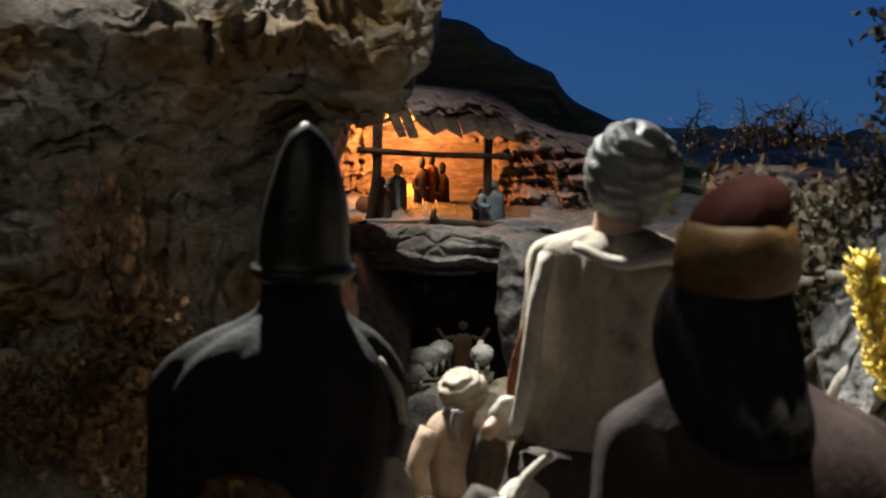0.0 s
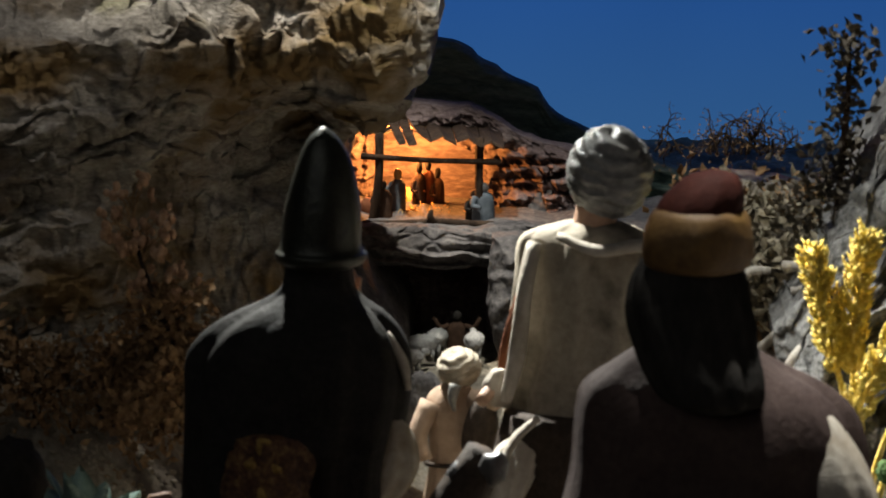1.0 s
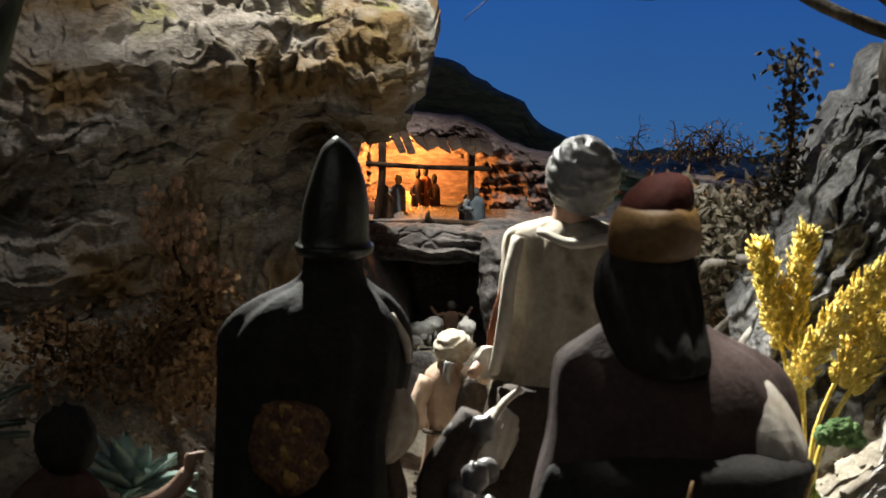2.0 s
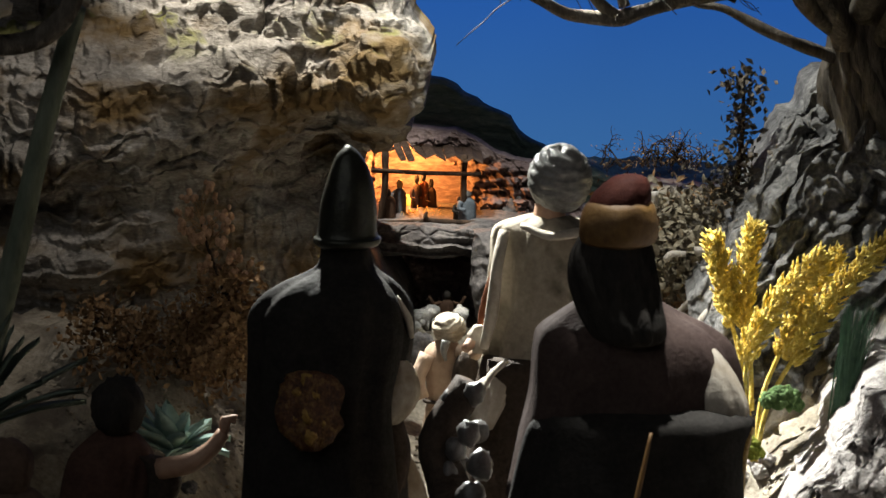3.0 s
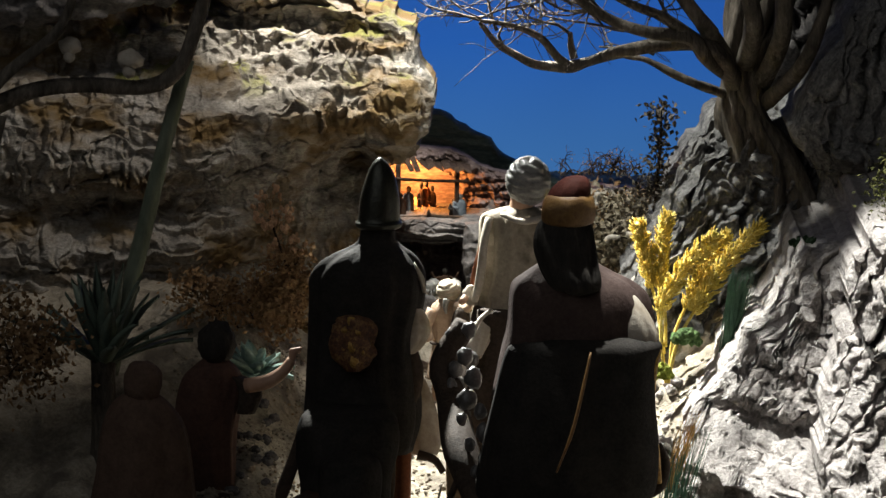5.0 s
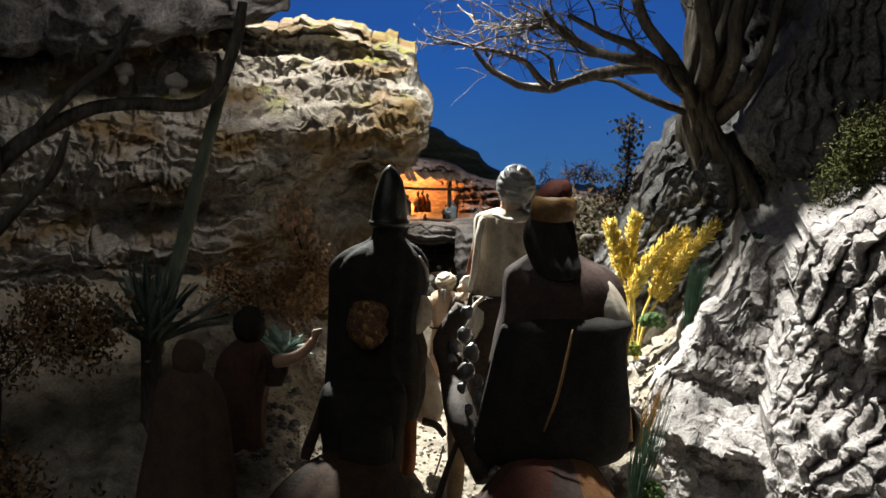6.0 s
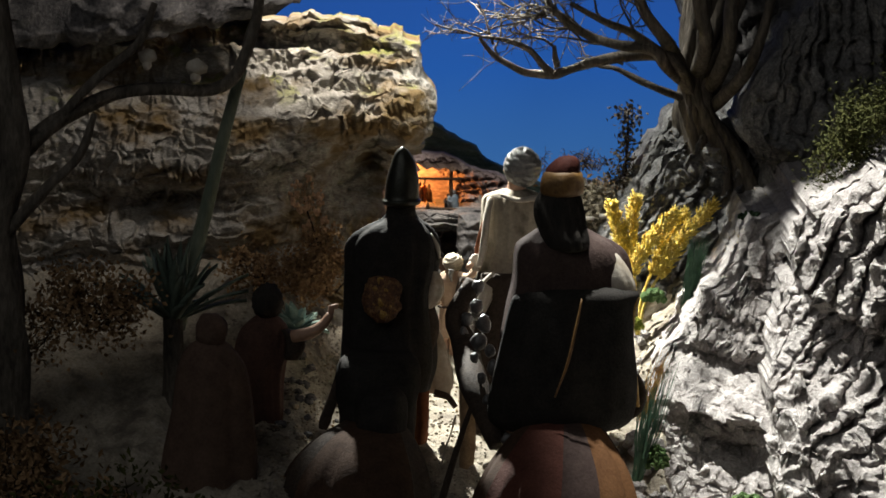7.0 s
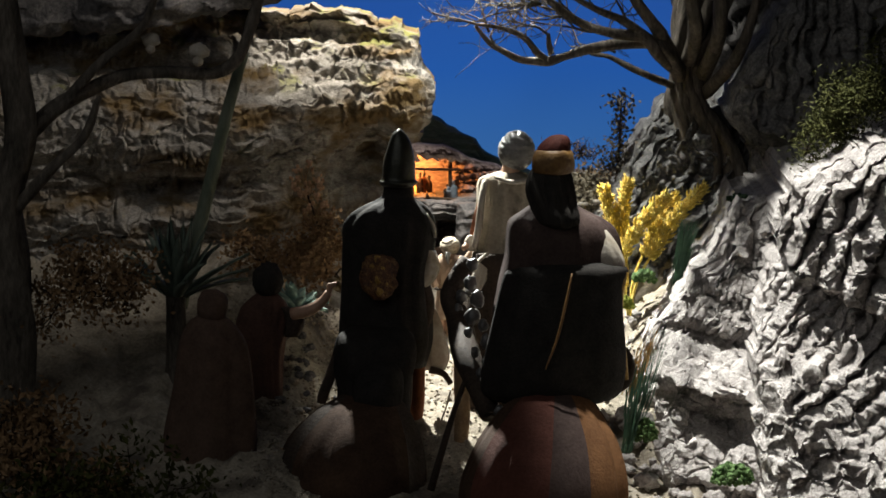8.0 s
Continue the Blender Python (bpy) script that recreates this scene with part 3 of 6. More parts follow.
def far_relief(x, z):
    return 0.007 * layered(x, z, 0.0075, 21, 0.12, 0.35) + 0.003 * fbm(x * 60, 0, z * 60, 3, 22) + 0.0012 * ridged(x * 200, 0, z * 320, 2, 23)


# the hill behind the stable
rock_face("far_hill", -0.2, 0.5, -0.1,
          line((-0.2, 0.053), (-0.0208, 0.0488), (-0.0081, 0.0478), (-0.0015, 0.0455), (0.0014, 0.0433), (0.003, 0.0404), (0.0084, 0.0388), (0.0125, 0.0372), (0.0131, 0.0353), (0.0192, 0.0322), (0.026, 0.0293), (0.0288, 0.0272), (0.0301, 0.0238), (0.0333, 0.0196), (0.0375, 0.0158), (0.046, 0.0118), (0.0582, 0.0078), (0.085, -0.004), (0.5, -0.03)),
          lambda x, z: 0.51 + 0 * x, 0.012, far_relief, HILL, 300, 130, "dark green terraced hill against the sky", "hill", edge=0.004, jag=0.0008, seed=3)


def stable_wall(x, z):
    """Hollowed round the stable, running out in low beds beside it."""
    hollow = 0.045 * bump_at(x, z, -0.018, 0.002, 0.022, 0.022) * step(0.012, 0.002, x) * step(0.0215, 0.0165, z)
    return 0.452 + hollow + 0.35 * np.clip(z - 0.0215, 0, 1) - 0.6 * np.clip(x - 0.003, 0, 0.035) - 0.25 * np.clip(0.002 - z, 0, 0.02) * step(0.0, 0.012, x)


# the rock wall round the stable
rock_face("stable_rock", -0.0671,
          line((0.0306, 0.016), (0.0212, 0.032), (0.0164, 0.044), (0.008, 0.0565), (-0.0014, 0.0633), (-0.0223, 0.0702), (-0.0478, 0.0729), (-0.0777, 0.0735)),
          -0.09, line((-0.0675, 0.0305), (-0.0351, 0.0285), (-0.0228, 0.0306), (-0.0067, 0.0296), (0.0093, 0.0273), (0.0193, 0.0222), (0.0317, 0.0174), (0.0465, 0.0149), (0.0718, -0.0012)),
          stable_wall, 0.014,
          lambda x, z: 0.008 * layered(x, z, 0.0058, 31, -0.12, 0.4) * (0.35 + 0.65 * step(-0.0181, -0.0049, x)) + 0.005 * columns(x, z, 6, 0.0052, 32) * step(0.003, -0.012, x) + 0.004 * knobbed(x, z, 0.008, 36) * step(0.0, 0.012, x) + 0.005 * shells(x, z, 0.007, 35) + 0.003 * fbm(x * 80, 0, z * 80, 3, 33) + 0.003 * ridged(x * 240, 0, z * 280, 2, 34),
          ROCK_RED, 320, 210, "reddish layered rock wall sheltering the stable", "rock", edge=0.005, jag=0.001, seed=5)

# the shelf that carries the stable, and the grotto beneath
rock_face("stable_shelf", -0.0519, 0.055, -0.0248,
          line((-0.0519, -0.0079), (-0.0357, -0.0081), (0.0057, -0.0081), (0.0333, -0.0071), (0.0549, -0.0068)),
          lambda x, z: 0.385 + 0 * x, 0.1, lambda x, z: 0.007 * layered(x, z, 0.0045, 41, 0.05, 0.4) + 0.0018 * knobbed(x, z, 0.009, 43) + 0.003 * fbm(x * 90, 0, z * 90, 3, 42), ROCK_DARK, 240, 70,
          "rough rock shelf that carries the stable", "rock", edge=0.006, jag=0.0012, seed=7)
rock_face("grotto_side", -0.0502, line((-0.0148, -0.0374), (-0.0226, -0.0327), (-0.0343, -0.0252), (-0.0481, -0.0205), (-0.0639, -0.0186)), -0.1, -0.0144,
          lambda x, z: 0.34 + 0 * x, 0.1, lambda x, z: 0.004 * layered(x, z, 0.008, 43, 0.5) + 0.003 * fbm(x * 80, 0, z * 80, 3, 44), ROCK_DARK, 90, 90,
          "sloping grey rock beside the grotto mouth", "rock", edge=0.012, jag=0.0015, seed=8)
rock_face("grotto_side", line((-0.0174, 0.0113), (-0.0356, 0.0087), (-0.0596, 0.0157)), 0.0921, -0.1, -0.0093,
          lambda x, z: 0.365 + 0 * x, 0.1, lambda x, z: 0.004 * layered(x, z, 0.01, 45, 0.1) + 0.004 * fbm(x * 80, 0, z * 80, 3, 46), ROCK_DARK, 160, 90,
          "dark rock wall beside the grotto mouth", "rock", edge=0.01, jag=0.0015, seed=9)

# ---- right-hand rocks ----
def knotty(x, z):
    return 0.006 * fluted(x, z, 0.008, 51, -0.75) + 0.009 * lumpy(x, z, 0.013, 52) + 0.003 * ridged(x * 110, 0, z * 110, 3, 55) + 0.008 * fbm(x * 30, 0, z * 30, 3, 53) + 0.0025 * fbm(x * 140, 0, z * 140, 2, 54)


rock_face("tree_mound", line((0.0884, 0.1598), (0.0696, 0.1522), (0.0482, 0.1403), (0.0202, 0.1245), (-0.0057, 0.1118), (-0.0749, 0.1057)), 0.36, -0.08,
          line((0.1096, 0.0265), (0.1395, 0.0538), (0.1522, 0.0738), (0.1615, 0.0884), (0.1775, 0.0902), (0.2029, 0.0833), (0.2325, 0.0839), (0.36, 0.1)),
          lambda x, z: 0.2 - 0.55 * np.clip(0.09 - z, 0, 0.12) + 0.55 * np.clip(x - 0.178 - 0.2 * (0.08 - z), 0, 0.09), 0.07, knotty, ROCK_GREY, 260, 240,
          "knotty grey rock mound under the bare tree", "rock", edge=0.024, seed=11)
def dark_ribs(x, z):
    high = step(0.07, 0.1, z + 0.012 * vnoise(x * 25, 0, 0, 65))
    return high * (0.012 * columns(x, z, 5, 0.0098, 61, 0.5) + 0.005 * shells(x, z, 0.012, 68)) + (1 - high) * (0.016 * knobbed(x, z, 0.026, 64) + 0.006 * columns(x, z, 12, 0.008, 66)) + 0.008 * fbm(x * 22, 0, z * 22, 3, 62) + 0.002 * ridged(x * 120, 0, z * 100, 2, 67) + 0.0018 * fbm(x * 180, 0, z * 180, 2, 63)


# above z 0.2 it leans forward out of view, added to block the spots
rock_face("dark_cliff", line((0.37, 0.2), (0.2, 0.268), (0.1621, 0.2501), (0.145, 0.2352), (0.1203, 0.2203), (0.0803, 0.2103), (0.0593, 0.2267), (0.04, 0.228), (-0.0019, 0.22)), 0.42, -0.06,
          0.37,
          lambda x, z: 0.11 - 0.25 * np.clip(x - 0.21, 0, 1) - 1.2 * np.clip(z - 0.2, 0, 1) + 0.05 * step(0.07, 0.05, z), 0.15,
          dark_ribs, ROCK_GREY, 200, 300, "dark ribbed cliff rising behind the lit boulders", "cliff", edge=0.025, seed=13)
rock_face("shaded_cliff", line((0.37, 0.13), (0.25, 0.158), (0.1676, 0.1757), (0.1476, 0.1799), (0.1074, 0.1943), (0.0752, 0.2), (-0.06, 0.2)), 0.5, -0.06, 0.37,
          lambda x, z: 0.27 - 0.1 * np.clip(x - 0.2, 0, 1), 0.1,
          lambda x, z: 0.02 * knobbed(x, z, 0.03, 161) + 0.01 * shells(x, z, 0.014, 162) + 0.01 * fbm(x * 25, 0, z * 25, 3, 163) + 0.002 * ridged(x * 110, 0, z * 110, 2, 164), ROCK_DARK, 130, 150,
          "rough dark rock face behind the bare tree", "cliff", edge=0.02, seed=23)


def on_slab(x, z):
    return step(0.146, 0.156, x) * step(0.228, 0.219, x) * step(-0.158, -0.148, z) * step(-0.052, -0.06, z + 0.2 * (x - 0.19))


def jutting_slab(x, z):
    """A shelf that slopes out to a lip, undercut and hollowed below."""
    lean = z + 0.12 * (x - 0.19)
    top, lip = -0.062, -0.0895
    out = -0.05 * np.clip((top - lean) / (top - lip), 0, 1) + 0.022 * step(lip + 0.001, lip - 0.006, lean)
    return on_slab(x, z) * (out + 0.03 * bump_at(x, z, 0.196, -0.114, 0.018, 0.011))


def outcrop_relief(x, z):
    slab = on_slab(x, z)
    high = step(-0.014, -0.002, z + 0.006 * vnoise(x * 40, 0, 0, 79))
    body = high * (0.024 * columns(x, z, 8, 0.0155, 71, 0.35) + 0.005 * shells(x, z, 0.009, 72)) + (1 - high) * (0.022 * shells(x, z, 0.021, 78) + 0.005 * knobbed(x, z, 0.0085, 73))
    grooves = 0.0065 * np.abs(np.sin(np.pi * ((0.36 * x + 0.93 * z) / 0.0062 + 0.5 * fbm(x * 35, 0, z * 35, 2, 80)))) ** 0.6 * step(-0.096, -0.088, z) + 0.005 * knobbed(x, z, 0.014, 77) * step(-0.086, -0.096, z)
    fine = 0.0022 * ridged(x * 85, 0, z * 85, 2, 75) + 0.0028 * pitted(x, z, 0.0075, 76) + 0.0012 * fbm(x * 210, 0, z * 210, 3, 74) + 0.0009 * ridged(x * 260, 0, z * 240, 2, 177)
    return (1 - slab) * body + slab * grooves + fine


rock_face("weathered_outcrop", line((0.0346, 0.2146), (0.031, 0.2088), (0.0016, 0.1979), (-0.0187, 0.1757), (-0.0415, 0.1645), (-0.064, 0.1469), (-0.0887, 0.1404), (-0.1298, 0.1453), (-0.1867, 0.1375)), 0.34, -0.2,
          line((0.1352, -0.0805), (0.1664, -0.0415), (0.1757, -0.019), (0.195, 0.006), (0.2088, 0.0308), (0.2222, 0.0364), (0.2379, 0.0354), (0.34, 0.03)),
          lambda x, z: 0.02 - 0.6 * np.clip(x - 0.13, 0, 1) + 0.72 * (np.minimum(z, -0.012 + 0.35 * (z + 0.012)) + 0.06) + jutting_slab(x, z), 0.3,
          outcrop_relief, ROCK_PALE, 390, 430, "pale weathered limestone outcrop of rounded boulders", "rock", edge=0.02, seed=15)


def tier_edges(x):
    upper = 0.004 - 0.58 * (x - 0.235) + 0.006 * vnoise(x * 45, 0, 0, 88)
    lower = -0.056 + 0.08 * (x - 0.25) + 0.006 * vnoise(x * 40, 3, 0, 89)
    return upper, lower


def ribbed_front(x, z):
    """Leaning back below, nearly upright above the top tier's foot."""
    upper, lower = tier_edges(x)
    return -0.1 - 0.75 * np.clip(x - 0.22, 0, 1) + 0.75 * np.clip(np.minimum(z, upper + 0.08 * (z - upper)) + 0.03, -0.16, 0.3) - 0.006 * bump_at(z, 0 * z, upper + 0.01, 0, 0.014, 1)


def ribbed_relief(x, z):
    """Three tiers of ribs: thick and nearly upright, thin and leaning, thick and lying over."""
    upper, lower = tier_edges(x)
    t1, t3 = step(upper - 0.003, upper + 0.003, z), step(lower + 0.004, lower - 0.004, z)
    t2 = np.clip(1 - t1 - t3, 0, 1)
    foot = step(-0.085, -0.105, z + 0.3 * (x - 0.26))
    r = t1 * (0.012 + 0.03 * columns(x, z, 18, 0.0145, 81, 0.5) + 0.004 * shells(x, z, 0.01, 93))
    r = r + t2 * (0.013 * columns(x, z, 38, 0.0082, 82, 0.55) + 0.005 * shells(x, z, 0.008, 90))
    r = r + t3 * (1 - foot) * (0.02 * columns(x, z, 54, 0.0125, 83, 0.6) + 0.006 * shells(x, z, 0.012, 92)) + foot * 0.026 * shells(x, z, 0.023, 91)
    return r + 0.006 * fbm(x * 24, 0, z * 24, 2, 84) + 0.002 * ridged(x * 95, 0, z * 80, 2, 85) + 0.0045 * pitted(x, z, 0.007, 86) + 0.0018 * ridged(x * 230, 0, z * 200, 2, 87)


rock_face("ribbed_rock", line((0.1274, 0.2732), (0.0949, 0.255), (0.0635, 0.2429), (0.0312, 0.2263), (0.0053, 0.2331), (-0.0034, 0.2245), (-0.0359, 0.2186), (-0.0577, 0.2123), (-0.086, 0.2105), (-0.1294, 0.2153), (-0.1626, 0.2165)), 0.42, -0.24,
          line((0.2095, 0.04), (0.2362, 0.0525), (0.251, 0.064), (0.2731, 0.08), (0.2952, 0.088), (0.42, 0.11)),
          ribbed_front, 0.3,
          ribbed_relief, ROCK_PALE, 380, 500, "large pale rock with slanting eroded ribs", "rock", edge=0.02, seed=17)
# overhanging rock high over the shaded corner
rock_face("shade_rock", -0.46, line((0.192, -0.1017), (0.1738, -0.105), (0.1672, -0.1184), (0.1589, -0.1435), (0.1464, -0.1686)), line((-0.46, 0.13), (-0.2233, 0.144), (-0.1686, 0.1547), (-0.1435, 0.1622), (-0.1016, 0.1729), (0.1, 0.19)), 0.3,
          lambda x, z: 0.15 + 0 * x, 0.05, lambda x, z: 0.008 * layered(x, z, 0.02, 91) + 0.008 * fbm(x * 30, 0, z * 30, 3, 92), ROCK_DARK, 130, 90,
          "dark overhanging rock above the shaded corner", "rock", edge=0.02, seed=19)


# ---- figurines ----
def wound(pile, centre, radii, mat, bands, slant):
    """A head cloth wound in slanting bands."""
    rows, sides = 40, 48
    u = np.linspace(0.03, math.pi - 0.03, rows)[:, None]
    a = np.linspace(0, 2 * math.pi, sides, endpoint=False)[None]
    n = np.stack([np.sin(u) * np.cos(a), np.sin(u) * np.sin(a), np.cos(u) + 0 * a], 2)
    q = n[..., 2] * 0.5 + slant * n[..., 0] * 0.5 - 0.2 * n[..., 1] + 0.08 * vnoise(n[..., 0] * 3, n[..., 1] * 3, n[..., 2] * 3, 5)
    k = 0.88 + 0.15 * np.abs(np.sin(q * bands * 1.5)) ** 0.7
    v = np.asarray(centre) + n * np.asarray(radii) * k[..., None]
    return pile.add(v, sheet_faces(rows, sides, True) + [tuple(range(sides)), tuple((rows - 1) * sides + i for i in reversed(range(sides)))], mat)


def left_king():
    p = Pile()
    loft(p, [(-0.031, 0, 0.0855, 0.0008), (-0.0309, 0, 0.0816, 0.0048), (-0.0305, 0, 0.0741, 0.0083), (-0.031, 0, 0.0621, 0.0111), (-0.0315, 0, 0.0506, 0.0119), (-0.0315, 0, 0.0482, 0.0135), (-0.0316, 0, 0.0458, 0.0127), (-0.032, 0, 0.0442, 0.0095)], HELMET, 0.95)
    loft(p, [(-0.0319, 0, 0.0474, 0.0095), (-0.0321, 0, 0.0387, 0.0103), (-0.033, 0, 0.0347, 0.0143), (-0.0346, 0, 0.0307, 0.0214), (-0.0364, 0, 0.025, 0.0278), (-0.0374, 0, 0.0169, 0.0314), (-0.0378, 0, 0.0036, 0.031), (-0.0403, 0, -0.0171, 0.0294), (-0.0402, 0, -0.0407, 0.031), (-0.0403, 0, -0.064, 0.0326), (-0.0417, 0, -0.0841, 0.0294)], BLACK_CLOTH, 0.62, 64, fold=0.13, folds=8)
    # cream strip standing in for the rim light on the cape's right shoulder
    tube(p, [(-0.0121, -0.004, 0.0255), (-0.0071, -0.004, 0.0167), (-0.0056, -0.003, 0.0086)], [0.0012, 0.0018, 0.001], CREAM)
    # emblem on the cape
    loft(p, [(-0.0459, -0.026, -0.0008, 0.0039), (-0.046, -0.026, -0.0041, 0.0094), (-0.0467, -0.0265, -0.0147, 0.0122), (-0.0457, -0.0265, -0.0252, 0.0102), (-0.0447, -0.026, -0.033, 0.0039)], RED_GOLD, 0.35, 40, fold=0.24, folds=12, rough=0.34, seed=3)
    for x, y, z, r in ((-0.0497, -0.0285, -0.0091, 0.0024), (-0.042, -0.0285, -0.0093, 0.0024), (-0.0454, -0.029, -0.0178, 0.0035), (-0.0448, -0.029, -0.0264, 0.0031), (-0.0511, -0.0285, -0.02, 0.002), (-0.0403, -0.0285, -0.0211, 0.002), (-0.0459, -0.028, -0.0037, 0.0028)):
        ball(p, (x, y, z), (r, r * 0.6, r), GOLD, int(x * 9999), 0.3, 8, 12)
    # saddle roll, rump and hanging tack
    loft(p, [(-0.0465, -0.02, -0.0531, 0.0197), (-0.0474, -0.03, -0.0595, 0.0267), (-0.048, -0.035, -0.0748, 0.0275), (-0.0483, -0.04, -0.0942, 0.0243), (-0.0475, -0.045, -0.1135, 0.0242)], BLACK_CLOTH, 0.75, fold=0.1, seed=2)
    loft(p, [(-0.0443, -0.05, -0.0727, 0.0094), (-0.045, -0.055, -0.08, 0.0164), (-0.0457, -0.06, -0.0952, 0.0171), (-0.0473, -0.06, -0.1091, 0.0156)], BLACK_CLOTH, 0.8, fold=0.1, seed=4)
    loft(p, [(-0.0509, -0.05, -0.0967, 0.0195), (-0.0567, -0.06, -0.1071, 0.0327), (-0.062, -0.07, -0.1254, 0.045), (-0.0643, -0.08, -0.1516, 0.0502), (-0.0643, -0.08, -0.1835, 0.0494)], BROWN, 0.8, 60, fold=0.08, folds=10, seed=3, stripes=[BROWN, LEATHER, BROWN, BROWN, BROWN, LEATHER, BROWN, BROWN, BROWN, LEATHER])
    tube(p, [(-0.071, -0.03, -0.0587), (-0.0767, -0.035, -0.0784), (-0.084, -0.035, -0.0987), (-0.0856, -0.035, -0.1052)], [0.003, 0.0036, 0.004, 0.003], LEATHER, flat=0.4)
    for k in range(5):
        tube(p, [(-0.073 + 0.0028 * k, -0.036, -0.092 - 0.002 * k), (-0.0735 + 0.0028 * k, -0.036, -0.112 - 0.002 * k)], [0.0014, 0.0012], LEATHER, sub=1)
    # sleeve, sack and boot on the lit side
    loft(p, [(-0.0137, 0, 0.0015, 0.0032), (-0.0114, 0, -0.005, 0.0071), (-0.0119, 0, -0.0156, 0.0095), (-0.0155, 0, -0.0246, 0.0079), (-0.0196, 0, -0.0304, 0.004)], CREAM, 0.8, fold=0.1)
    loft(p, [(-0.0139, 0, -0.0246, 0.0048), (-0.0154, 0, -0.0366, 0.0095), (-0.0176, 0, -0.0485, 0.0103), (-0.0189, 0, -0.0643, 0.0071)], LEATHER, 0.7, fold=0.12, seed=6)
    loft(p, [(-0.0096, 0.015, -0.0422, 0.0032), (-0.007, 0.015, -0.0582, 0.0068), (-0.0051, 0.015, -0.0785, 0.0096), (-0.0058, 0.015, -0.0886, 0.008)], CREAM, 0.6, fold=0.12, seed=7)
    tube(p, [(-0.0191, 0, -0.0564), (-0.0179, 0, -0.0844), (-0.0185, 0, -0.1127), (-0.0225, 0, -0.127)], [0.006, 0.006, 0.005, 0.005], RUST, rough=0.2)
    tube(p, [(-0.025, -0.01, -0.0788), (-0.0257, -0.01, -0.103), (-0.0272, -0.01, -0.1213)], [0.004, 0.004, 0.003], LEATHER)
    tube(p, [(-0.0091, 0.01, -0.0879), (0.0002, 0.008, -0.0905), (0.0055, 0.006, -0.0975)], [0.003, 0.0025, 0.002], LEATHER)
    thing("king_figurine", p, "helmeted rider figurine in a black cape with a gold emblem", "figurine", "riders on camels")


def right_king():
    p = Pile()
    loft(p, [(0.0788, -0.12, 0.0927, 0.0018), (0.0782, -0.12, 0.0914, 0.0062), (0.0768, -0.12, 0.0876, 0.0096), (0.0752, -0.12, 0.083, 0.0112), (0.0748, -0.12, 0.0788, 0.0112)], CAP_RED, 0.95, fold=0.05)
    loft(p, [(0.0752, -0.12, 0.0832, 0.0104), (0.075, -0.12, 0.0812, 0.0128), (0.0748, -0.12, 0.0775, 0.0141), (0.0747, -0.12, 0.0735, 0.0146), (0.0746, -0.12, 0.07, 0.0144), (0.0744, -0.12, 0.0672, 0.0132), (0.0742, -0.12, 0.066, 0.0105)], TURBAN_GOLD, 0.95, 48, fold=0.06, folds=4, seed=4)
    loft(p, [(0.0727, -0.12, 0.069, 0.0126), (0.0726, -0.121, 0.0625, 0.0148), (0.0733, -0.123, 0.054, 0.0156), (0.0752, -0.126, 0.0455, 0.0146), (0.0778, -0.129, 0.038, 0.0136), (0.0795, -0.13, 0.0325, 0.0115), (0.0802, -0.128, 0.0295, 0.0055)], DARK_HAIR, 0.7, 56, fold=0.17, folds=14)
    loft(p, [(0.0746, -0.11, 0.044, 0.0153), (0.0754, -0.11, 0.0389, 0.0237), (0.077, -0.11, 0.0334, 0.0329), (0.0791, -0.11, 0.0255, 0.0378), (0.0804, -0.11, 0.0104, 0.0401), (0.079, -0.11, -0.0052, 0.0415), (0.077, -0.112, -0.03, 0.0435)], MAUVE, 0.6, 64, fold=0.06, folds=8, seed=31)
    loft(p, [(0.1055, -0.118, 0.0286, 0.0053), (0.1099, -0.12, 0.0167, 0.0091), (0.1133, -0.12, 0.0043, 0.0107), (0.1134, -0.12, -0.0019, 0.0076)], CREAM, 0.9, fold=0.1)
    # high-backed saddle with gilt edges
    loft(p, [(0.0875, -0.12, 0.0078, 0.0165), (0.087, -0.12, 0.0054, 0.0305), (0.0852, -0.121, 0.001, 0.0395), (0.0818, -0.122, -0.0084, 0.0406), (0.0794, -0.124, -0.0264, 0.0426), (0.0771, -0.124, -0.0559, 0.0472), (0.0746, -0.122, -0.0789, 0.048), (0.0732, -0.12, -0.0883, 0.0411), (0.0725, -0.12, -0.0922, 0.0267)], BLACK_CLOTH, 0.5, 64, fold=0.07, folds=6, seed=5)
    tube(p, [(0.0869, -0.147, 0.0014), (0.0832, -0.15, -0.0163), (0.0773, -0.153, -0.0409), (0.0691, -0.152, -0.0631)], [0.0006, 0.001, 0.001, 0.0005], TURBAN_GOLD, 6)
    tube(p, [(0.1239, -0.126, -0.0004), (0.1208, -0.128, -0.0144), (0.1203, -0.128, -0.0353), (0.1229, -0.128, -0.0562), (0.1248, -0.126, -0.0741)], [0.0016, 0.002, 0.0018, 0.002, 0.0016], GOLD, 6)
    tube(p, [(0.1166, -0.12, -0.0832), (0.1251, -0.12, -0.0764), (0.1281, -0.118, -0.0647), (0.1241, -0.118, -0.0537)], [0.003, 0.0036, 0.003, 0.002], LEATHER)
    # striped rump blanket
    loft(p, [(0.0744, -0.13, -0.0815, 0.0213), (0.0731, -0.14, -0.0914, 0.0318), (0.071, -0.15, -0.1127, 0.0467), (0.0678, -0.16, -0.1416, 0.0563), (0.0672, -0.16, -0.1725, 0.0578)], ORANGE, 0.7, 70, fold=0.07, folds=9, seed=6,
         stripes=[BROWN, ROSE, BROWN, ORANGE, ROSE, BROWN, BROWN, ROSE, ROSE, MAUVE, ORANGE, ORANGE])
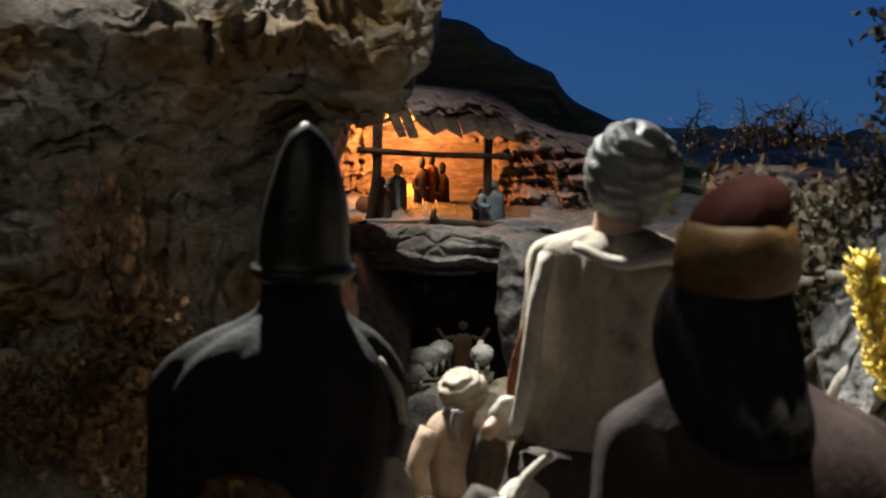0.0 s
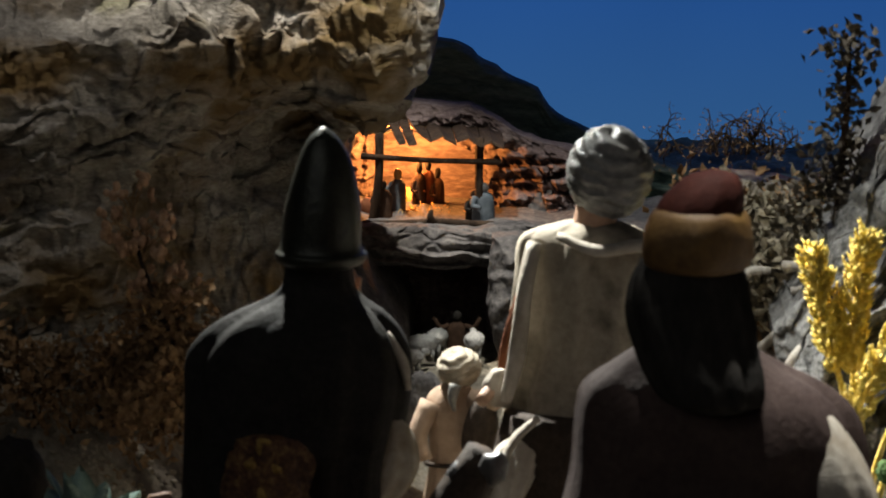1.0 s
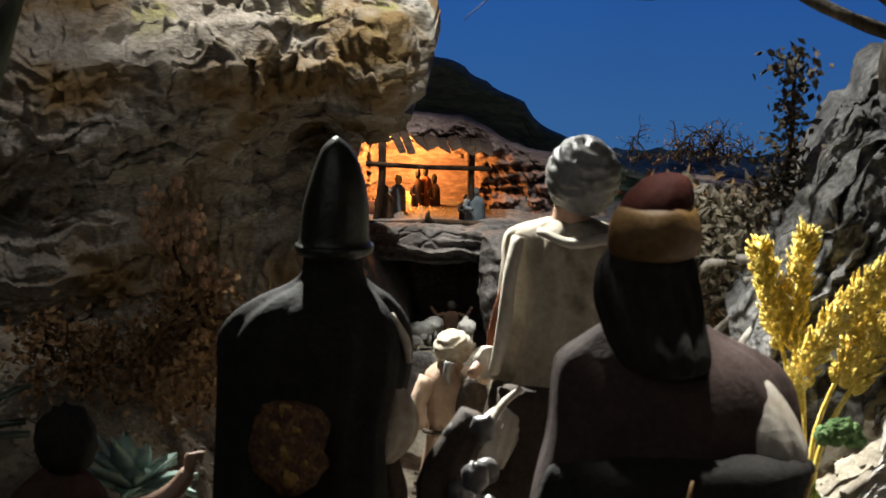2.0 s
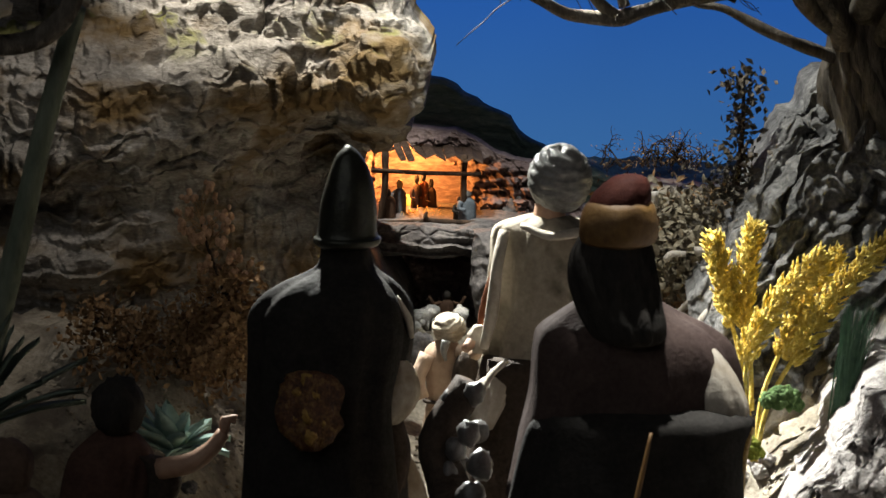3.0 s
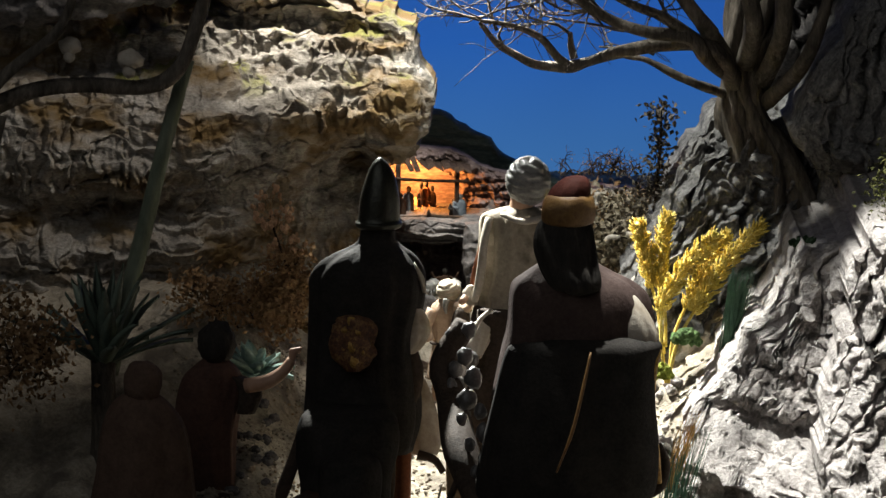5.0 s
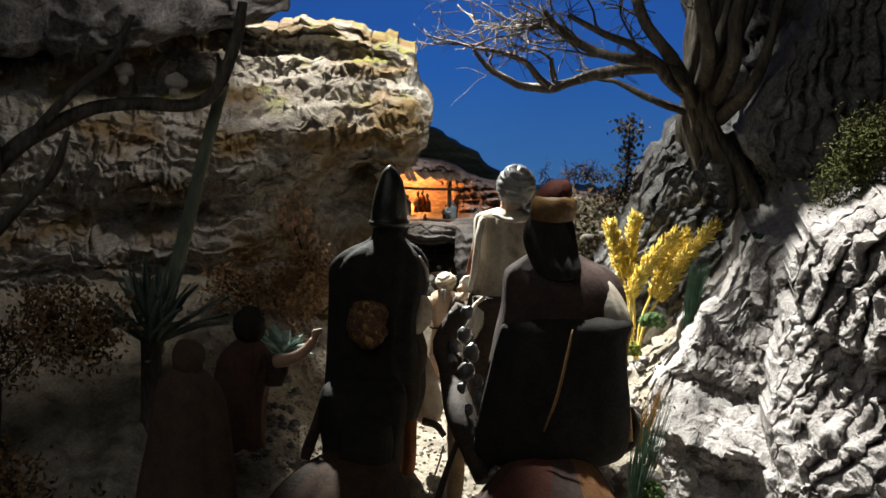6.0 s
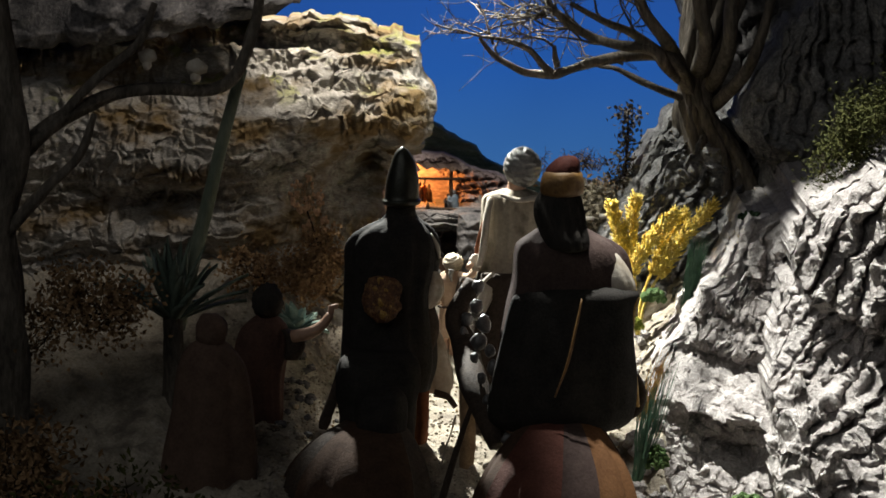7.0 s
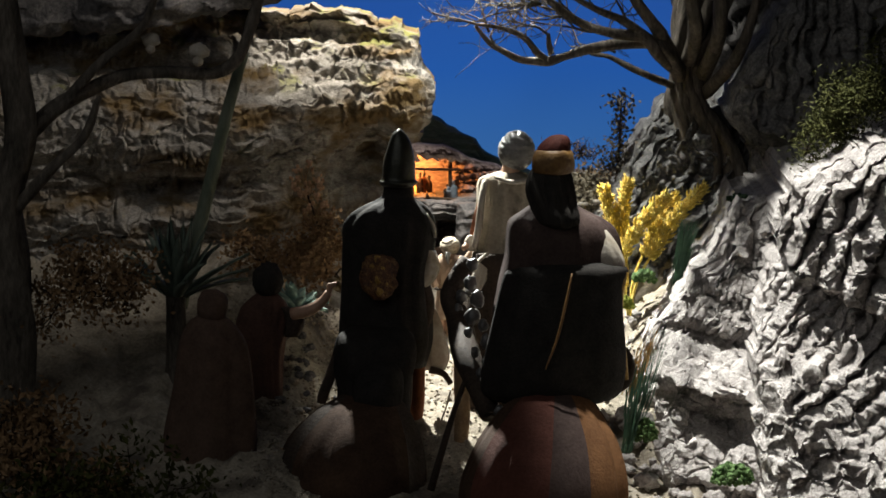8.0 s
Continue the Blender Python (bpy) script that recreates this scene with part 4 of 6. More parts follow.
    # beads along the harness
    rng = np.random.default_rng(8)
    for x, y, z, r in ((0.0103, -0.03, -0.0113, 0.0047), (0.0206, -0.04, -0.0061, 0.0051), (0.0087, -0.03, -0.0209, 0.0047), (0.0189, -0.08, -0.0139, 0.0054), (0.0128, -0.04, -0.0284, 0.0051), (0.0236, -0.09, -0.0237, 0.0062), (0.0105, -0.04, -0.0379, 0.0043), (0.0206, -0.09, -0.0362, 0.0065), (0.0275, -0.1, -0.0408, 0.0046), (0.0175, -0.09, -0.0471, 0.0038), (0.0298, -0.11, -0.0507, 0.0057), (0.0222, -0.1, -0.059, 0.0042), (0.0322, -0.115, -0.064, 0.0065), (0.0253, -0.11, -0.0724, 0.0038), (0.0337, -0.12, -0.0741, 0.0053), (0.0383, -0.13, -0.0957, 0.0049)):
        ball(p, (x, y, z), (r * 0.8, r * 0.75, r * 0.95), POMPOM, int(rng.integers(99)), 0.22, 12, 16, 1.8)
    tube(p, [(0.0182, -0.03, -0.004), (0.0056, -0.03, -0.0281), (0.0117, -0.04, -0.0467), (0.0177, -0.09, -0.0674), (0.0331, -0.12, -0.1)], [0.006, 0.008, 0.009, 0.01, 0.008], LEATHER, rough=0.2)
    # camel's leg, switch and rein
    tube(p, [(0.0129, -0.03, -0.044), (0.0124, -0.03, -0.08), (0.0134, -0.03, -0.1122), (0.0119, -0.03, -0.1404), (0.0136, -0.03, -0.1606)], [0.006, 0.0052, 0.0058, 0.0045, 0.006], CAMEL, rough=0.15)
    tube(p, [(0.0195, -0.1, -0.066), (0.0061, -0.105, -0.1042), (-0.0086, -0.11, -0.1535)], [0.0014, 0.0022, 0.0028], LEATHER, rough=0.1)
    tube(p, [(0.0054, -0.03, -0.0961), (0.0023, -0.03, -0.1081), (-0.0032, -0.03, -0.1242), (-0.0056, -0.03, -0.1404)], [0.0007, 0.0007, 0.0007, 0.0005], CREAM, 5)
    thing("king_figurine", p, "rider figurine in a red and ochre turban and dark cape", "figurine", "riders on camels")


def white_king():
    p = Pile()
    wound(p, (0.053, 0.06, 0.064), (0.0132, 0.0128, 0.0143), GREY_TURBAN, 15, 0.25)
    loft(p, [(0.0492, 0.06, 0.0544, 0.0061), (0.0486, 0.06, 0.0472, 0.0069)], SKIN, 0.95)
    loft(p, [(0.0482, 0.06, 0.0488, 0.0089), (0.0471, 0.06, 0.0453, 0.0178), (0.0477, 0.06, 0.0409, 0.0219), (0.0473, 0.06, 0.0291, 0.0223), (0.0464, 0.06, 0.0099, 0.0227), (0.0456, 0.06, -0.0063, 0.0243), (0.0453, 0.06, -0.0268, 0.0267)], CLOAK, 0.62, 80, fold=0.24, folds=7, seed=8)
    # cream strips over the shoulders and left edge paint in the cloak's highlights
    tube(p, [(0.0373, 0.045, 0.0466), (0.0494, 0.038, 0.0434), (0.0636, 0.045, 0.0442), (0.0709, 0.05, 0.039)], [0.0012, 0.002, 0.0022, 0.001], CREAM, rough=0.5)
    tube(p, [(0.0303, 0.05, 0.0437), (0.0281, 0.045, 0.0317), (0.0256, 0.045, 0.0117), (0.0223, 0.045, -0.0045)], [0.002, 0.0028, 0.0028, 0.002], CREAM, rough=0.3)
    loft(p, [(0.0269, 0.065, 0.0255, 0.002), (0.025, 0.065, 0.0134, 0.0037), (0.0243, 0.065, 0.0013, 0.0045), (0.0272, 0.065, -0.0131, 0.0037)], RUST, 0.8, fold=0.1)
    tube(p, [(0.0245, 0.06, -0.0002), (0.0187, 0.055, -0.0025), (0.0145, 0.05, -0.006)], [0.003, 0.0028, 0.002], SKIN)
    loft(p, [(0.0199, 0.055, 0.0032, 0.002), (0.0191, 0.055, -0.0017, 0.004), (0.0211, 0.055, -0.0082, 0.0032)], CREAM, 0.9, fold=0.15)
    # saddle cloth and tack
    loft(p, [(0.0303, 0.045, -0.0134, 0.0024), (0.0261, 0.04, -0.0177, 0.0056), (0.0234, 0.035, -0.0257, 0.0068), (0.0215, 0.03, -0.0353, 0.0048)], CREAM, 0.7, fold=0.25, folds=10, seed=12)
    tube(p, [(0.0323, 0.03, -0.0065), (0.0258, 0.025, -0.0116), (0.0219, 0.02, -0.0184)], [0.001, 0.0017, 0.0012], CREAM, rough=0.4)
    loft(p, [(0.0459, 0.05, -0.0091, 0.0242), (0.0443, 0.05, -0.0379, 0.0291), (0.0428, 0.04, -0.0779, 0.0298), (0.0431, 0.03, -0.1342, 0.0281), (0.0431, 0.02, -0.1901, 0.0264)], LEATHER, 0.6, fold=0.1, seed=9)
    for k, (x, y, z, r) in enumerate(((0.0134, 0.03, -0.0272, 0.0048), (0.0089, 0.03, -0.0396, 0.0044), (0.0131, 0.03, -0.0498, 0.004), (0.0083, 0.02, -0.0567, 0.0036), (0.0206, 0.02, -0.034, 0.0048))):
        ball(p, (x, y, z), (r, r, r), POMPOM, k, 0.08, 10, 14)
    thing("king_figurine", p, "rider figurine in a wound grey turban and cream cloak", "figurine", "riders on camels")


def shepherd():
    p = Pile()
    wound(p, (0.0052, 0.156, -0.0167), (0.0074, 0.0074, 0.0068), CLOAK, 11, -0.4)
    tube(p, [(0.0042, 0.148, -0.0209), (0.0033, 0.147, -0.0254), (0.0041, 0.147, -0.0297)], [0.0022, 0.0016, 0.0006], GREY_TURBAN)
    loft(p, [(0.0047, 0.156, -0.0214, 0.0029), (0.0034, 0.156, -0.0248, 0.0071), (0.0034, 0.156, -0.0299, 0.0096), (0.0036, 0.156, -0.039, 0.0092), (0.0029, 0.156, -0.0481, 0.0075), (0.0021, 0.156, -0.0587, 0.0084), (0.0016, 0.156, -0.0701, 0.0096), (0.0016, 0.156, -0.0718, 0.0084)], PINK_TUNIC, 0.68, 48, fold=0.12, folds=8, seed=11)
    a = np.linspace(0, 6.3, 20)
    tube(p, np.stack([0.0029 + 0.0084 * np.cos(a), 0.156 + 0.0060 * np.sin(a), -0.049 + 0 * a], 1), [0.0009, 0.0009], LEATHER, 6, 1)
    tube(p, [(-0.0039, 0.152, -0.0278), (-0.0079, 0.15, -0.0383), (-0.0056, 0.148, -0.0467)], [0.0036, 0.0034, 0.0026], PINK_TUNIC, rough=0.15)
    tube(p, [(0.0101, 0.15, -0.0266), (0.0167, 0.145, -0.0261), (0.0217, 0.143, -0.0192)], [0.0038, 0.0032, 0.0026], PINK_TUNIC, rough=0.15)
    tube(p, [(0.0217, 0.143, -0.0192), (0.0241, 0.142, -0.0149), (0.0192, 0.144, -0.0116)], [0.0022, 0.002, 0.0016], SKIN)
    tube(p, [(-0.0013, 0.156, -0.0701), (-0.0017, 0.156, -0.0806), (-0.0023, 0.154, -0.0873)], [0.0034, 0.003, 0.0032], SKIN)
    tube(p, [(0.005, 0.156, -0.0701), (0.0047, 0.156, -0.0806), (0.0049, 0.154, -0.0873)], [0.0034, 0.003, 0.0032], SKIN)
    loft(p, [(0.0134, 0.145, -0.0251)+(0.002,), (0.0133, 0.145, -0.0283)+(0.0045,), (0.0128, 0.145, -0.0355)+(0.0058,), (0.0119, 0.145, -0.0426)+(0.0048,), (0.0114, 0.145, -0.0466)+(0.002,)], LEATHER, 0.7, fold=0.1)
    thing("shepherd_figurine", p, "small shepherd figurine in a belted pink tunic and head cloth", "figurine")


def pointing_child():
    p = Pile()
    ball(p, (-0.1245, 0.01, -0.0237), (0.0112, 0.0115, 0.0128), DARK_HAIR, 2, 0.1, 18, 26, 6)
    loft(p, [(-0.1254, 0.01, -0.0318, 0.0056), (-0.1254, 0.01, -0.0371, 0.012), (-0.1271, 0.01, -0.0442, 0.0167), (-0.1297, 0.01, -0.0607, 0.0183), (-0.1308, 0.01, -0.0772, 0.0167), (-0.1286, 0.01, -0.1018, 0.0143), (-0.1272, 0.01, -0.1182, 0.0127)], MAROON, 0.7, 56, fold=0.13, folds=9, seed=12)
    loft(p, [(-0.1137, 0.005, -0.0419, 0.0036), (-0.1079, 0.003, -0.0446, 0.006), (-0.1048, 0.002, -0.0523, 0.0068), (-0.1075, 0.002, -0.0629, 0.0052)], LEATHER, 0.8, fold=0.15, seed=13)
    tube(p, [(-0.1066, 0, -0.0466), (-0.0942, -0.005, -0.0429), (-0.0856, -0.005, -0.0369), (-0.0807, -0.005, -0.0303)], [0.0048, 0.0044, 0.0034, 0.0028], SKIN)
    for k in range(3):
        tube(p, [(-0.0807, -0.005, -0.0307), (-0.0807 + 0.0012 * k, -0.005, -0.0262 + 0.0016), (-0.0759 + 0.0004 * k, -0.005, -0.0254 + 0.0014 * k - 0.001)], [0.0018, 0.0012, 0.0007], SKIN, 6)
    tube(p, [(-0.1219, 0, -0.1125), (-0.1184, -0.01, -0.1211), (-0.111, -0.015, -0.1223)], [0.006, 0.006, 0.003], LEATHER)
    tube(p, [(-0.1319, 0, -0.1125), (-0.1329, -0.01, -0.1272), (-0.1255, -0.015, -0.1386)], [0.006, 0.006, 0.003], LEATHER)
    thing("child_figurine", p, "dark-haired child figurine in a maroon robe with raised arm", "figurine")


def robed_bystander():
    p = Pile()
    ball(p, (-0.1599, -0.07, -0.032), (0.011, 0.011, 0.013), DUN, 5, 0.08)
    loft(p, [(-0.1611, -0.07, -0.0364, 0.0062), (-0.1611, -0.07, -0.0427, 0.0155), (-0.1596, -0.07, -0.0578, 0.0233), (-0.1591, -0.07, -0.0856, 0.0264), (-0.1617, -0.07, -0.1254, 0.0318), (-0.1637, -0.07, -0.1813, 0.0357)], DUN, 0.7, 56, fold=0.1, seed=14)
    thing("bystander_figurine", p, "stooped hooded figurine in a plain dun brown robe", "figurine")


left_king()
right_king()
white_king()
shepherd()
pointing_child()
robed_bystander()


# ---- stable ----
def stable():
    base = holder("stable", (-0.0139, 0.41, -0.011), "small open stable of charred posts under a plank roof", "stable")
    rng = np.random.default_rng(3)

    def pole(name, a, b, r):
        q = Pile()
        mid = (np.array(a) + b) / 2 + rng.normal(size=3) * 0.0006
        tube(q, [a, tuple(mid), b], [r, r * 0.9, r], WOOD_DARK, 8, 5, 0.35, 3)
        under(part(name, q, base), base)

    pole("post", (-0.0354, 0.405, -0.0106), (-0.0326, 0.405, 0.025), 0.0017)
    pole("post", (0.0065, 0.405, -0.0105), (0.0063, 0.405, 0.0235), 0.0017)
    pole("beam", (-0.0401, 0.403, 0.0162), (0.0143, 0.403, 0.0143), 0.0011)
    pole("rafter", (-0.0334, 0.405, 0.025), (-0.0276, 0.455, 0.0222), 0.0012)
    pole("rafter", (0.0063, 0.405, 0.0227), (0.0072, 0.455, 0.0192), 0.0012)
    pole("log", (-0.039, 0.396, -0.0096), (-0.0134, 0.394, -0.0083), 0.0014)
    pole("log", (-0.013, 0.394, -0.0079), (0.0115, 0.396, -0.0094), 0.0016)

    def plank(a, b, c, d):
        q = Pile()
        top = np.array([a, b, c, d])
        q.add(np.concatenate([top, top + (0, 0.0008, 0.0008)]), [(0, 3, 2, 1), (4, 5, 6, 7), (0, 1, 5, 4), (1, 2, 6, 5), (2, 3, 7, 6), (3, 0, 4, 7)], WOOD_DARK)
        under(part("plank", q, base, smooth=False), base)

    # ragged boards, each from the ridge to its own length
    plank((-0.0317, 0.425, 0.0283), (-0.028, 0.425, 0.0288), (-0.0226, 0.4, 0.0215), (-0.0253, 0.4, 0.0211))
    plank((-0.0276, 0.425, 0.0288), (-0.0237, 0.425, 0.0287), (-0.0184, 0.4, 0.0212), (-0.0215, 0.4, 0.0208))
    l, r = np.array((-0.0248, 0.456, 0.0228)), np.array((0.0135, 0.456, 0.0205))
    e, f = np.array((-0.0183, 0.4, 0.026)), np.array((0.0155, 0.4, 0.0229))
    at = (0.0, 0.17, 0.3, 0.46, 0.6, 0.74, 0.86, 1.0)
    for i in range(7):
        t, s = at[i], at[i + 1] - 0.006
        a, b = (0.0, 0.003, 0.0012, 0.0022, 0.0006, 0.003, 0.001)[i], (0.0036, 0.0006, 0.0034, 0.0002, 0.0032, 0.0008, 0.003)[i]
        lo, hi = e + (f - e) * t, e + (f - e) * s
        plank(tuple(l + (r - l) * t), tuple(l + (r - l) * s), tuple(hi - (0, 0, b)), tuple(lo - (0, 0, a)))


def draped(name, base, tall, wide, cloth, head, label, seed, lean=0.0):
    x, y, z = base
    p = Pile()
    loft(p, [(x, y, z, wide), (x + lean * 0.3, y, z + tall * 0.35, wide * 0.95), (x + lean * 0.7, y, z + tall * 0.68, wide * 0.8), (x + lean, y, z + tall * 0.8, wide * 0.35)], cloth, 0.75, 20, 3, fold=0.15, seed=seed)
    ball(p, (x + lean, y, z + tall * 0.9), (wide * 0.42, wide * 0.42, tall * 0.12), head, seed, 0.08, 8, 12)
    tube(p, [(x - wide * 0.7, y - wide * 0.4, z + tall * 0.68), (x - wide * 0.9, y - wide * 0.8, z + tall * 0.48), (x - wide * 0.2, y - wide * 1.1, z + tall * 0.45)], [wide * 0.3, wide * 0.26, wide * 0.2], cloth, 6, 3)
    thing(name, p, label, "figurine", "figurines in the stable")


def stable_group():
    draped("kneeling_figurine", (-0.0318, 0.408, -0.0107), 0.0165, 0.0040, BROWN, DARK_HAIR, "kneeling brown-robed figurine beside the stable post", 1)
    draped("veiled_figurine", (-0.0277, 0.425, -0.0117), 0.0195, 0.0040, BLUE_CLOTH, STRAW, "veiled figurine bending over the straw", 2, 0.001)
    draped("standing_figurine", (-0.0187, 0.44, -0.0123), 0.0205, 0.0030, BROWN, DARK_HAIR, "tall brown figurine standing at the back of the stable", 3)
    draped("standing_figurine", (-0.0153, 0.442, -0.013), 0.0225, 0.0032, RUST, DARK_HAIR, "tall rust-robed figurine standing at the back of the stable", 4)
    draped("standing_figurine", (-0.0114, 0.442, -0.0137), 0.0195, 0.0030, BROWN, DARK_HAIR, "brown figurine standing against the stable's rock wall", 5)
    draped("kneeling_figurine", (0.0076, 0.406, -0.0103), 0.0160, 0.0046, BLUE_CLOTH, GREY_TURBAN, "kneeling grey-veiled figurine at the stable's edge", 6)
    draped("kneeling_figurine", (0.0036, 0.408, -0.0103), 0.0125, 0.0032, BLACK_CLOTH, DARK_HAIR, "small dark crouching figurine at the stable's edge", 7)
    rng = np.random.default_rng(12)
    p = Pile()
    for k in range(420):
        c = np.array((-0.0211, 0.425, -0.0105)) + rng.normal(size=3) * (0.009, 0.006, 0.0011)
        d = rng.normal(size=3) * (0.003, 0.003, 0.0012)
        tube(p, [c - d, c + d], [0.0002, 0.00015], STRAW, 3, 1)
    thing("straw_bed", p, "loose heap of yellow straw on the stable floor", "straw", kind="stuff")
    p = Pile()
    ball(p, (-0.0233, 0.45, -0.0092), (0.009, 0.005, 0.0058), STRAW, 3, 0.08)
    ball(p, (-0.0186, 0.446, -0.0072), (0.003, 0.003, 0.0032), STRAW, 4, 0.1)
    for dx in (-0.006, -0.003, 0.004, 0.0065):
        tube(p, [(-0.0233 + dx, 0.448, -0.0092), (-0.0233 + dx, 0.448, -0.0154)], [0.0014, 0.001], STRAW, 6, 1)
    thing("ox_figurine", p, "resting pale ox figurine behind the straw", "figurine", "animals in the stable")
    p = Pile()
    loft(p, [(-0.0372, 0.42, -0.0121, 0.0028), (-0.0373, 0.42, -0.0084, 0.0036), (-0.0378, 0.42, -0.0052, 0.0032), (-0.0383, 0.42, -0.0028, 0.0012)], RUST, 0.7, 20, fold=0.15)
    thing("straw_sack", p, "slumped rust-coloured sack in the stable corner", "sack")
    p = Pile()
    ball(p, (0.033, 0.43, -0.0079), (0.0075, 0.006, 0.0078), ROCK_DARK, 8, 0.3, 26, 36, 2.5)
    thing("boulder", p, "grey rounded boulder on the rock shelf", "rock")
    p = Pile()
    tube(p, [(-0.0119, 0.393, -0.0077), (-0.0127, 0.392, -0.0051), (-0.012, 0.392, -0.0027)], [0.0018, 0.0014, 0.0006], WOOD_DARK, 8, 4, 0.3)
    thing("stump", p, "short broken stump on the shelf's rim", "stump")


stable()
stable_group()


def sheep(place, size, turn, label):
    p = Pile()
    ball(p, (0, 0, size * 0.62), (size * 0.62, size * 0.36, size * 0.36), WOOL, 5, 0.16, 16, 22, 7)
    ball(p, (size * 0.72, 0, size * 0.82), (size * 0.2, size * 0.14, size * 0.17), WOOL, 6, 0.06, 8, 12)
    for x in (-0.38, 0.38):
        for y in (-0.16, 0.16):
            tube(p, [(x * size, y * size, 0), (x * size, y * size, size * 0.45)], [size * 0.06, size * 0.09], WOOL, 6, 1)
    ob = thing("sheep_figurine", p, label, "figurine", "sheep in the grotto")
    ob.matrix_world = pose(*place, 0, 0, turn)


def grotto_group():
    for n, (px, pz, y, s, turn) in enumerate(((-0.0149, -0.0576, .37, 0.0105, 200), (-0.0092, -0.058, .385, 0.0105, 75), (0.0052, -0.0572, .375, 0.0105, 95), (-0.0191, -0.06, .36, 0.009, 20))):
        sheep((px, y, pz), s, turn, "small grey-white sheep figurine in the dark grotto")
    x, y, z = (-0.0018, 0.39, -0.0616)
    p = Pile()
    loft(p, [(x, y, z, 0.0042), (x, y, z + 0.008, 0.0038), (x, y, z + 0.0135, 0.0034), (x, y, z + 0.0155, 0.0014)], BROWN, 0.7, 20, 3, fold=0.15)
    ball(p, (x, y, z + 0.0178), (0.0019, 0.0019, 0.0022), DARK_HAIR, 2, 0.05, 8, 12)
    for s in (-1, 1):
        tube(p, [(x + s * 0.003, y, z + 0.014), (x + s * 0.0065, y - 0.001, z + 0.0135), (x + s * 0.009, y - 0.001, z + 0.0175)], [0.0012, 0.001, 0.0008], BROWN, 6, 3)
    thing("herdsman_figurine", p, "brown herdsman figurine with both arms raised", "figurine")
    p = Pile()
    ball(p, (-0.0094, 0.2, -0.0382), (0.0085, 0.0075, 0.011), ROCK_DARK, 9, 0.22, 24, 30, 2.5)
    thing("boulder", p, "smooth grey boulder beside the path", "rock")


grotto_group()


# ---- plants ----
def twig(pile, start, way, length, radius, rng, depth, mat, tips, wander=0.35):
    """A forking twig; its ends go into tips."""
    p, pts = np.array(start, float), [np.array(start, float)]
    d = np.array(way, float) / np.linalg.norm(way)
    for _ in range(4):
        d = d + rng.normal(size=3) * wander * (1, 0.7, 1) * 0.7
        d /= np.linalg.norm(d)
        p = p + d * length / 4
        pts.append(p.copy())
    tube(pile, pts, [radius, radius * 0.6], mat, 5 if radius < 0.0012 else 7, 2, 0.2 if radius > 0.001 else 0)
    if depth == 0:
        tips.append(p)
        return
    for _ in range(2 if rng.random() < 0.6 else 3):
        k = rng.integers(1, 5)
        e = d + rng.normal(size=3) * (0.75, 0.5, 0.75)
        twig(pile, pts[k], e, length * rng.uniform(0.55, 0.85), radius * 0.6, rng, depth - 1, mat, tips, wander)


